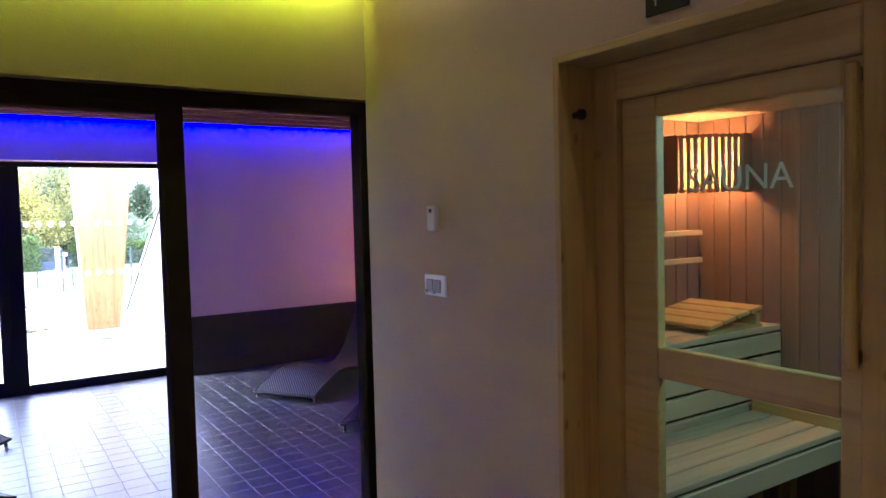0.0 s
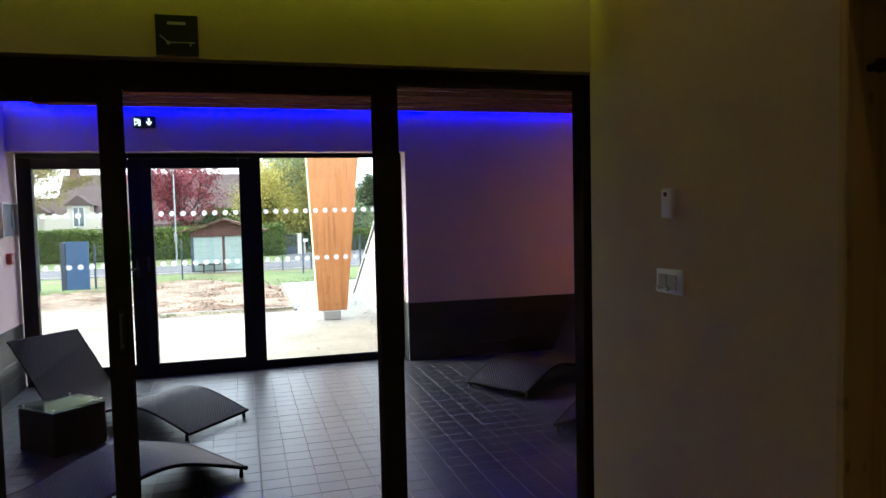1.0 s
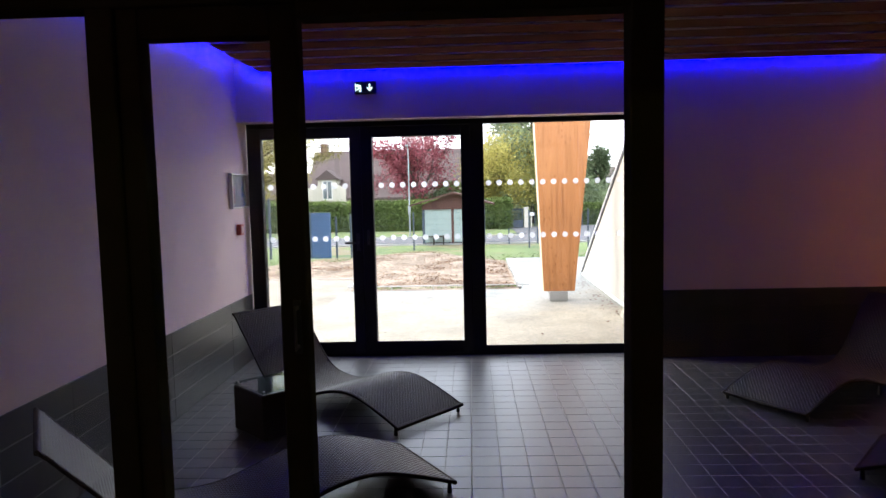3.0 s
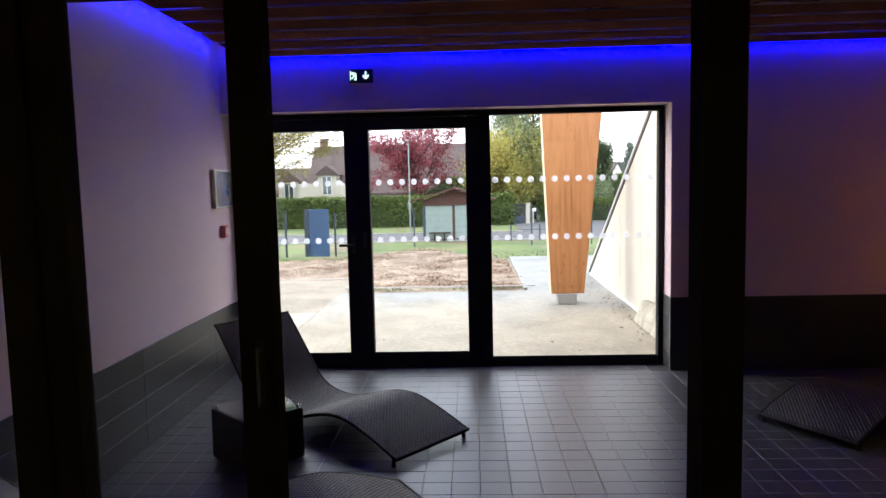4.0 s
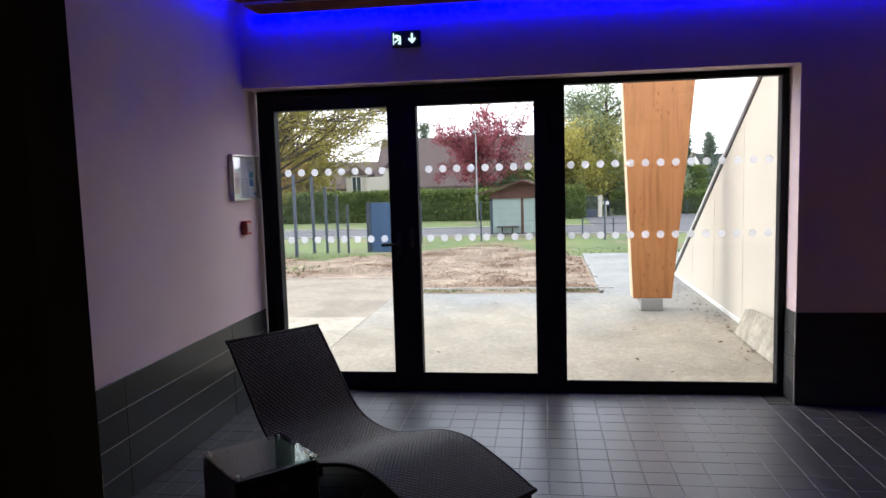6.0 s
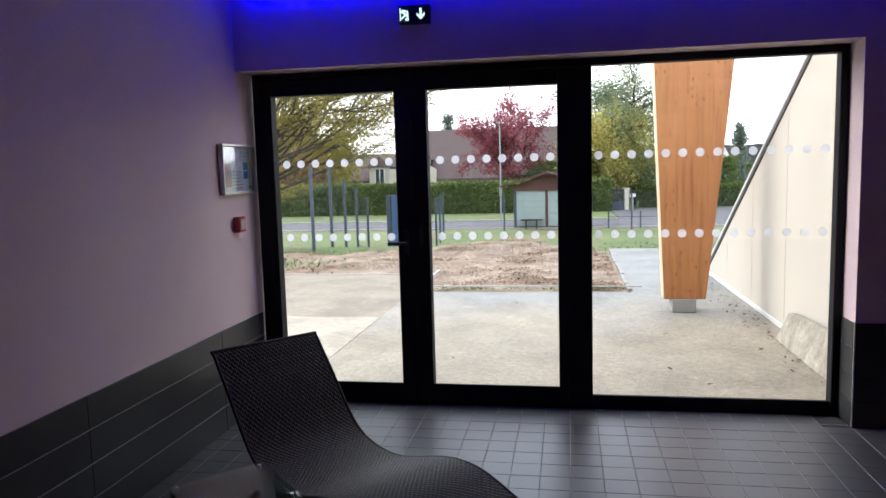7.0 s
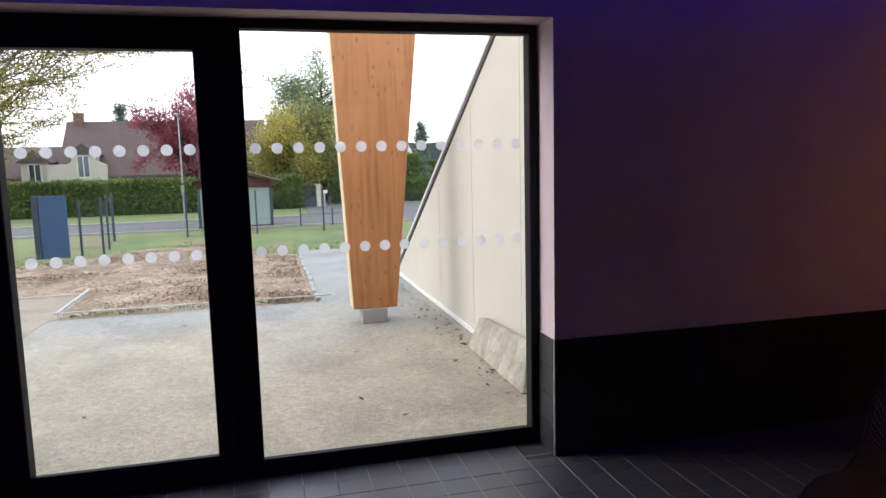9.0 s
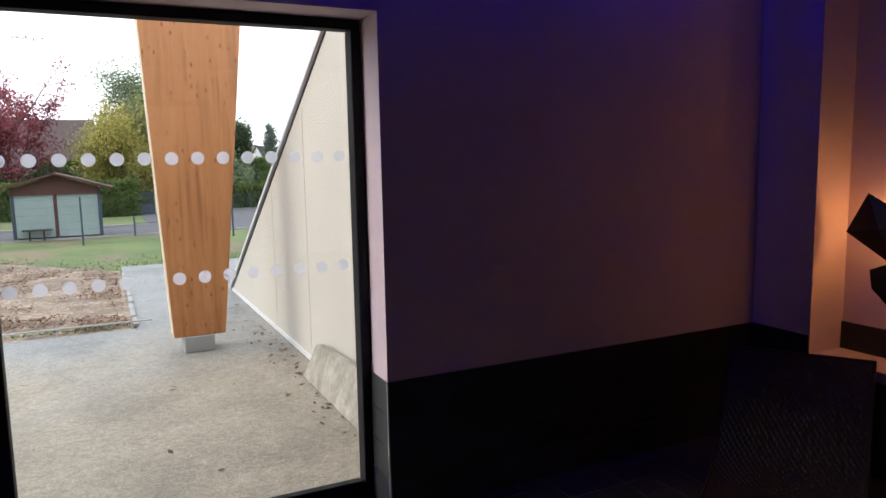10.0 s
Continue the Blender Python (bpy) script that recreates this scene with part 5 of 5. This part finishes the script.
gate = thing("garden_gate", "dark barred garden gate between pale pillars", "gate")
part("gate_frame", boxes(((2.46, 46.2, -1.08), (3.42, 46.24, -0.62)), ((2.46, 46.2, 0.04), (3.42, 46.24, 0.10)), ((2.46, 46.2, -0.62), (2.52, 46.24, 0.04)),
                         ((3.36, 46.2, -0.62), (3.42, 46.24, 0.04))), FENCE, gate)
for i in range(9):
    part("bar", boxes(((2.575 + i * 0.088, 46.21, -0.62), (2.597 + i * 0.088, 46.23, 0.04))), FENCE, gate)
part("gate_post", boxes(((2.34, 46.15, -1.13), (2.44, 46.28, 0.18)), bevel=0.01), GALV, gate)
part("gate_pillar", boxes(((3.48, 46.1, -1.13), (3.72, 46.36, 0.14)), ((3.45, 46.07, 0.14), (3.75, 46.39, 0.19)), bevel=0.01), RENDER, gate)
part("letter_box", boxes(((3.78, 46.25, -0.36), (4.12, 46.42, -0.16)), bevel=0.01), SHUTTER, gate)
part("letter_post", boxes(((3.90, 46.3, -1.13), (3.98, 46.38, -0.36))), RENDER, gate)
low = thing("garden_fence", "low dark mesh fence beside the garden gate", "fence")
for i in range(5):
    part("post", boxes(((4.15 + i * 1.5, 46.5, -1.13), (4.20 + i * 1.5, 46.55, -0.18)), bevel=0.004), FENCE, low)
bm = bmesh.new()
for i in range(7):
    cyl(bm, (4.15, 46.52, -1.0 + i * 0.13), (10.2, 46.52, -1.0 + i * 0.13), 0.006, seg=4)
part("wires", bm, FENCE, low)

# ---- outside: houses ----


def house(name, label, x0, x1, y0, y1, z_eaves, z_ridge, dormers, chimneys, wall_m=RENDER):
    t = thing(name, label, "house")
    g = -1.13
    part("wall", boxes(((x0, y0, g), (x1, y1, z_eaves))), wall_m, t)
    bm = bmesh.new()
    ym = (y0 + y1) / 2
    prism(bm, [(y0 - 0.4, z_eaves - 0.12), (y1 + 0.4, z_eaves - 0.12), (y1 + 0.4, z_eaves + 0.1), (ym, z_ridge), (y0 - 0.4, z_eaves + 0.1)], "x", x0 - 0.4, x1 + 0.4)
    part("roof", bm, ROOF, t)
    for x in chimneys:
        part("chimney", boxes(((x - 0.3, ym - 0.4, z_ridge - 0.8), (x + 0.3, ym + 0.4, z_ridge + 0.55)), ((x - 0.36, ym - 0.46, z_ridge + 0.55), (x + 0.36, ym + 0.46, z_ridge + 0.65))),
             BRICK, t)
    for x, w, zb, zt in dormers:
        d = part("dormer", boxes(((x - w, y0 - 0.55, zb), (x + w, y0 + 2.6, zt))), wall_m, t)
        bm = bmesh.new()
        prism(bm, [(x - w - 0.25, zt - 0.1), (x + w + 0.25, zt - 0.1), (x, zt + w * 0.9)], "y", y0 - 0.75, y0 + 3.0)
        part("dormer_roof", bm, ROOF, d)
        win = part("window", boxes(((x - 0.42, y0 - 0.62, zt - 1.75), (x + 0.42, y0 - 0.55, zt - 0.15))), SHUTTER, d)
        for s in (-1, 1):
            part("pane", boxes(((x + s * 0.19 - 0.15, y0 - 0.64, zt - 1.65), (x + s * 0.19 + 0.15, y0 - 0.615, zt - 0.25))), PANE_DARK, win)
    return t


home = house("house", "cream house with a steep brown tiled roof and a tall dormer", -13.2, 0.5, 60, 68, 0.75, 4.95, [(-11.7, 0.78, -0.9, 2.5)], [-12.75])
bm = bmesh.new()
prism(bm, [(-14.1, -1.13), (-10.1, -1.13), (-10.25, 1.62), (-10.85, 1.95), (-12.5, 1.95), (-12.75, 1.75), (-14.1, 1.72)], "y", 59.5, 60.0)
part("front_bay", bm, RENDER, home, "cream rendered front bay")
house("house", "lower cream house wing with a brown tiled roof", -19.5, -13.25, 60.6, 67.4, 0.75, 3.1, [(-15.0, 0.9, 0.2, 2.0)], [])
far = thing("house", "white gabled house far behind the trees", "house")
bm = bmesh.new()
prism(bm, [(13.9, -1.13), (18.1, -1.13), (18.1, -0.6), (16.0, 3.15), (13.9, -0.6)], "y", 80.0, 90.0)
part("wall", bm, SHUTTER, far)
bm = bmesh.new()
prism(bm, [(13.4, -1.35), (16.0, 3.18), (18.6, -1.35), (18.6, -1.10), (16.0, 3.42), (13.4, -1.10)], "y", 80.05, 90.3)
part("roof", bm, ROOF, far)
win = part("window", boxes(((15.5, 79.93, 0.2), (16.5, 80.0, 1.4))), SHUTTER, far)
part("pane", boxes(((15.6, 79.91, 0.3), (16.4, 79.935, 1.3))), PANE_DARK, win)
house("house", "low house with brown roof behind the long hedge", -34, -20, 62, 70, 1.0, 4.6, [(-24, 1.0, 0.4, 2.2)], [])

# ---- outside: trees and hedges ----


def branches(rng, bm, a, d, length, r, depth, tips, droop=0.0, spread=0.6, kids=3, keep=None):
    """A limb that forks again and again; collects the ends of its twigs."""
    pts = [Vector(a)]
    d = Vector(d).normalized()
    for i in range(4):
        d = (d + Vector(rng.normal(0, 0.10, 3)) + Vector((0, 0, -droop))).normalized()
        pts.append(pts[-1] + d * (length / 4))
    if keep and not keep(pts[-1]):
        return
    for i in range(4):
        cyl(bm, pts[i], pts[i + 1], r * (1 - 0.12 * i), r * (1 - 0.12 * (i + 1)), seg=6 if r > 0.03 else 4)
    tips += pts[2:]
    if depth == 0:
        return
    for i in range(kids):
        p = pts[2 + (i % 3)]
        q = (d + Vector(rng.normal(0, spread, 3))).normalized()
        branches(rng, bm, p, q, length * rng.uniform(0.6, 0.8), r * 0.55, depth - 1, tips, droop, spread, kids, keep)


def crown_mesh(name, pts, per, sigma, size, material, parent, seed, flat=1.0):
    rng = np.random.default_rng(seed)
    verts, faces = [], []
    for p in pts:
        for _ in range(rng.poisson(per)):
            c = np.array(p) + rng.normal(0, 1, 3) * np.array(sigma)
            s = size * rng.uniform(0.5, 1.3)
            u = rng.normal(0, 1, 3) * np.array((1, 1, flat))
            u *= s / np.linalg.norm(u)
            w = np.cross(u, rng.normal(0, 1, 3))
            w *= 0.6 * s / (np.linalg.norm(w) + 1e-6)
            k = len(verts)
            verts += [tuple(c - u), tuple(c + w), tuple(c + u), tuple(c - w)]
            faces.append((k, k + 1, k + 2, k + 3))
    return raw(name, verts, faces, material, parent)


def tree(name, label, base, seed, trunk, first, limbs, depth, material, per, sigma, size, droop=0.0, spread=0.6, kids=3, flat=1.0, lean=(0, 0), rr=0.16, low=0.1, limb=0.4, keep=None):
    rng = np.random.default_rng(seed)
    t = thing(name, label, "tree")
    x, y = base
    g = lie_of_land(y) - 0.1
    bm = bmesh.new()
    cyl(bm, (x, y, g), (x + lean[0], y + lean[1], g + trunk), rr, rr * 0.45, seg=10)
    part("trunk", bm, BARK, t)
    bm = bmesh.new()
    tips = []
    for d, length in limbs:
        u = rng.uniform(low, 1.0)
        p = (x + lean[0] * u, y + lean[1] * u, g + first + (trunk - first) * u)
        branches(rng, bm, p, d, length, rr * limb, depth, tips, droop, spread, kids, keep)
    part("limb", bm, BARK, t)
    crown_mesh("crown", tips, per, sigma, size, material, t, seed + 1, flat)
    return t


rng0 = np.random.default_rng(5)


def fan(n, up, length, east=0.0):
    out = []
    for i in range(n):
        a = 2 * math.pi * (i + rng0.uniform(0, 0.7)) / n
        out.append(((math.cos(a) + east, math.sin(a), up * rng0.uniform(0.6, 1.4)), length * rng0.uniform(0.75, 1.2)))
    return out


# wide tree by the bank: limbs fan up and outwards over the fence
sweep = [((1, 0.14 * ((i * 5) % 7) - 0.45, 0.22 + 0.058 * i), 2.95 + 0.2 * ((i * 3) % 5)) for i in range(16)] + fan(4, 0.7, 2.4)
tree("tree", "wide spreading tree with thinning gold-green autumn leaves", (-8.6, 20.6), 11, 2.6, 1.1, sweep, 3, LEAF_GOLD, 50, (0.17, 0.17, 0.070), 0.028,
     -0.004, 0.34, 3, 0.5, rr=0.20, low=0.0, limb=0.24, keep=lambda p: p.z > 0.55 + max(0.0, p.x + 7.2) * 0.55)
tree("tree", "dark red copper-leaved tree behind the hedge", (-3.7, 49.5), 12, 4.4, 1.2, fan(14, 1.0, 2.1), 2, LEAF_RED, 24, (0.26, 0.26, 0.20), 0.08, -0.02, 0.62)
tree("tree", "low green garden tree under the copper tree", (-2.4, 50.6), 26, 1.5, 0.2, fan(11, 0.6, 1.0), 2, LEAF_DEEP, 30, (0.3, 0.3, 0.25), 0.08, 0.02, 0.6)
tree("tree", "tall birch with yellowing leaves hanging to the ground", (2.6, 50.0), 13, 5.0, 0.5, fan(17, 0.7, 1.4), 2, LEAF_BIRCH, 52, (0.38, 0.38, 0.55), 0.075, 0.09, 0.55)
tree("tree", "tall green birch with drooping twigs", (4.5, 52.0), 14, 7.5, 0.5, fan(20, 0.8, 2.0), 2, LEAF_GREEN, 62, (0.40, 0.40, 0.6), 0.075, 0.09, 0.55)
tree("tree", "rounded green tree beside the driveway", (8.0, 51.0), 15, 2.2, 0.4, fan(12, 0.8, 0.9), 2, LEAF_GREEN, 26, (0.28, 0.28, 0.3), 0.08, 0.03, 0.6)
tree("tree", "dark green garden tree beyond the driveway", (10.0, 58.0), 25, 4.7, 0.3, fan(13, 0.9, 0.72), 2, LEAF_DEEP, 44, (0.28, 0.28, 0.4), 0.085, 0.03, 0.55)
tree("tree", "yellow-green garden tree far behind the hedge", (-19.5, 56.0), 16, 5.0, 0.6, fan(12, 0.8, 2.3), 2, LEAF_GOLD, 24, (0.5, 0.5, 0.5), 0.15, 0.0, 0.6)
tree("tree", "broad dark green garden tree behind the hedge", (-27, 52.0), 17, 5.6, 0.6, fan(12, 0.8, 2.7), 2, LEAF_GREEN, 24, (0.6, 0.6, 0.5), 0.16, 0.0, 0.6)
tree("tree", "green garden tree between house and birches", (2.9, 58.0), 18, 4.2, 0.4, fan(12, 0.7, 1.8), 2, LEAF_GREEN, 24, (0.45, 0.45, 0.5), 0.14, 0.02, 0.6)
tree("tree", "rust-brown garden tree behind the bank fence", (-18.6, 50.5), 19, 3.6, 0.4, fan(11, 0.7, 1.7), 2, LEAF_RUST, 12, (0.35, 0.35, 0.3), 0.09, 0.02, 0.6)


def fir(x, y, height, seed, label):
    t = thing("fir_tree", label, "tree")
    g = lie_of_land(y) - 0.1
    bm = bmesh.new()
    cyl(bm, (x, y, g), (x, y, g + height), 0.16, 0.02, seg=8)
    part("trunk", bm, BARK, t)
    rng = np.random.default_rng(seed)
    pts = []
    for i in range(260):
        u = rng.uniform(0.12, 0.98)
        r = (1 - u) * height * 0.17 * (0.6 + 0.4 * math.sin(u * 60))
        a = rng.uniform(0, 2 * math.pi)
        pts.append((x + r * math.cos(a), y + r * math.sin(a), g + u * height))
    crown_mesh("crown", pts, 14, (0.24, 0.24, 0.14), 0.13, LEAF_FIR, t, seed)
    return t


fir(-11.7, 75, 8.4, 21, "dark fir tree rising behind the house roof")
fir(15.2, 70, 6.2, 22, "dark fir tree beside the far house")


def hedge_run(label, x0, x1, y0, y1, top, seed):
    t = thing("hedge", label, "hedge")
    g = -1.13
    part("core", boxes(((x0 + 0.12, y0 + 0.12, g), (x1 - 0.12, y1 - 0.12, top - 0.12))), LEAF_HEDGE, t)
    rng = np.random.default_rng(seed)
    pts = []
    for _ in range(int((x1 - x0) * 130)):
        if rng.random() < 0.7:
            pts.append((rng.uniform(x0, x1), y0 + 0.08, rng.uniform(g, top)))
        else:
            pts.append((rng.uniform(x0, x1), rng.uniform(y0, y1), top - 0.06))
    for _ in range(60):
        pts.append((x1 - 0.05, rng.uniform(y0, y1), rng.uniform(g, top)))
    crown_mesh("foliage", pts, 7, (0.10, 0.07, 0.08), 0.085, LEAF_HEDGE, t, seed)
    return t


hedge_run("clipped green hedge along the garden boundary", -34, 2.6, 45.5, 46.9, 0.72, 31)
hedge_run("low clipped hedge beyond the driveway", 4.6, 15, 48.5, 49.6, 0.25, 32)
hedge_run("tall dark garden hedge behind the birches", -2.5, 12.5, 58.5, 60.0, 1.9, 34)
hedge_run("green garden hedge before the far house", 12.5, 24, 80, 81.5, 1.3, 33)

# far woodland on the horizon
verts, faces = [], []
rng = np.random.default_rng(41)
n = 160
for i in range(n + 1):
    x = -420 + 840 * i / n
    hgt = 9 + 5 * noise.noise(Vector((x * 0.012, 0, 2))) + 1.6 * rng.random()
    verts += [(x, 330, -3), (x, 330 + 30, max(2, hgt))]
for i in range(n):
    faces.append((2 * i, 2 * i + 2, 2 * i + 3, 2 * i + 1))
tagged(raw("backdrop", verts, faces, HILL), "low wooded hill on the horizon", "hill", kind="structure")

# ---- tiles: dado on the walls, then the floor ----


def tile_mesh(name, size, bevel, material):
    bm = box(bmesh.new(), (0, 0, 0), size, bevel)
    me = bpy.data.meshes.new(name)
    bm.to_mesh(me)
    bm.free()
    me.materials.append(material)
    return me


ROW, TL, J = 0.15, 1.20, 0.004
long_tile = tile_mesh("tile", (TL - 0.002, 0.008, ROW - J), 0.0015, WTILE)
short_tile = tile_mesh("tile", (0.183, 0.008, ROW - J), 0.0015, WTILE)


def dado(parent, origin, turn, length, rows=4, z0=0.0, joint=None):
    """Rows of long tiles on a wall, from an origin along a direction, on a grout bed."""
    m0 = pose(origin[0], origin[1], z0, 0, 0, turn)
    bed = part("grout_bed", boxes(((0, -0.009, 0.0), (length, 0.0, rows * ROW - 0.002))), joint or GROUT_PALE, parent)
    bed.matrix_local = m0
    n = int(length / TL)
    rest_l = length - n * TL
    last = tile_mesh("tile", (rest_l - 0.002, 0.008, ROW - J), 0.0015, WTILE) if rest_l > 0.03 else None
    for r in range(rows):
        for c in range(n):
            share("tile", long_tile, parent, m0 @ Matrix.Translation((c * TL, -0.012, r * ROW + J / 2)))
        if last:
            share("tile", last, parent, m0 @ Matrix.Translation((n * TL, -0.012, r * ROW + J / 2)))


dado(wall_west, (WX, 3.344), 90, 7.53 - 3.344)
dado(wall_north, (1.697, NY), 0, EX - 1.697, joint=GROUT)
dado(wall_east, (EX, NY), -90, NY - NI1, joint=GROUT)
dado(wall_east, (EX, NI1), -90, NI1 - NI0, rows=3, joint=GROUT)
dado(wall_east, (EX, NI0), -90, NI0 - 3.344, joint=GROUT)
dado(wall_east, (4.18, NI1), -90, NI1 - NI0, rows=1, z0=LEDGE)
dado(wall_south, (EX, 3.344), 180, EX - 1.75, joint=GROUT)
for r in range(4):
    share("tile", short_tile, wall_north, Matrix.Translation((1.695, 7.343, r * ROW + J / 2)) @ Matrix.Rotation(radians(90), 4, "Z"))
tagged(part("trim", boxes(((1.688, 7.330, 0.0), (1.697, 7.341, DADO + 0.004)), bevel=0.002), TRIM), "pale metal corner trim of the tiled dado", "trim", kind="structure")

# square floor tiles; the ones before the window are single pieces
FT = 0.15
TX, TY, GAP, ROW_GAP = 0.1566, 0.1455, 0.0038, 0.0024


def joint_x(i):
    return 0.13 + i * (TX if i > 0 else 0.148)


floor_me = tile_mesh("tile", (TX - GAP, TY - ROW_GAP, 0.006), 0.0012, TILE)
base = np.array([v.co[:] for v in floor_me.vertices])
base_f = [tuple(p.vertices) for p in floor_me.polygons]
verts, faces = [], []
rng = np.random.default_rng(3)
for i in range(-14, 25):
    for j in range(-28, 2):
        x, y = joint_x(i), 7.375 + j * TY
        x0, x1, y0, y1 = max(x, WX + 0.013), min(joint_x(i + 1) - GAP, 3.908), max(y, 3.35), min(y + TY - ROW_GAP, 7.528)
        if x0 >= x1 - 0.01 or y0 >= y1 - 0.01:
            continue
        if y1 > 7.327 and x1 > 1.69:
            y1 = min(y1, 7.325)
            if y0 >= y1 - 0.01:
                continue
        dz = rng.uniform(-0.0003, 0.0003)
        whole = x1 - x0 > 0.1515 and y1 - y0 > 0.141
        if whole and 0 <= i < 15 and y > 5.4:
            share("tile", floor_me, floor, pose(x, y, -0.006 + dz, rng.uniform(-0.04, 0.04), rng.uniform(-0.04, 0.04)))
        else:
            k = len(verts)
            sc = np.array(((x1 - x0) / (TX - GAP), (y1 - y0) / (TY - ROW_GAP), 1.0))
            verts += [tuple(q) for q in base * sc + np.array((x0, y0, -0.006 + dz))]
            faces += [tuple(k + a for a in fc) for fc in base_f]
tagged(raw("floor_tiles", verts, faces, TILE, floor), kind="stuff")
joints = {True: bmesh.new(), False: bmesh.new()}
# joint colour holds the floor sheen: pale in dim columns, mid grey in washed ones
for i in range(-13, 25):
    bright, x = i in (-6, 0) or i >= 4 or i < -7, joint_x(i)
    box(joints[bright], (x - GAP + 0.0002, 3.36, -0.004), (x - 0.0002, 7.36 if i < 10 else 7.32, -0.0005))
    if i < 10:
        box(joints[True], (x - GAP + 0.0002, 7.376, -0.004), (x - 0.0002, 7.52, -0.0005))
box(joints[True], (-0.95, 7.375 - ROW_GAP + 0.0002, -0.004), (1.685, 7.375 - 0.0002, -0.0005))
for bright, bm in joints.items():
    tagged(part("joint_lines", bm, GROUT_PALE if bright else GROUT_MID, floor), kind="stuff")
verts, faces = [], []
for i in range(-14, 11):
    for j in range(-40, 1):
        x, y = i * FT, 3.0 + j * FT
        if WX < x < 1.44:
            k = len(verts)
            verts += [tuple(q) for q in base * np.array((0.955, 1.02, 1)) + np.array((x, y, -0.006))]
            faces += [tuple(k + a for a in fc) for fc in base_f]
tagged(raw("floor_tiles", verts, faces, TILE, floor), kind="stuff")
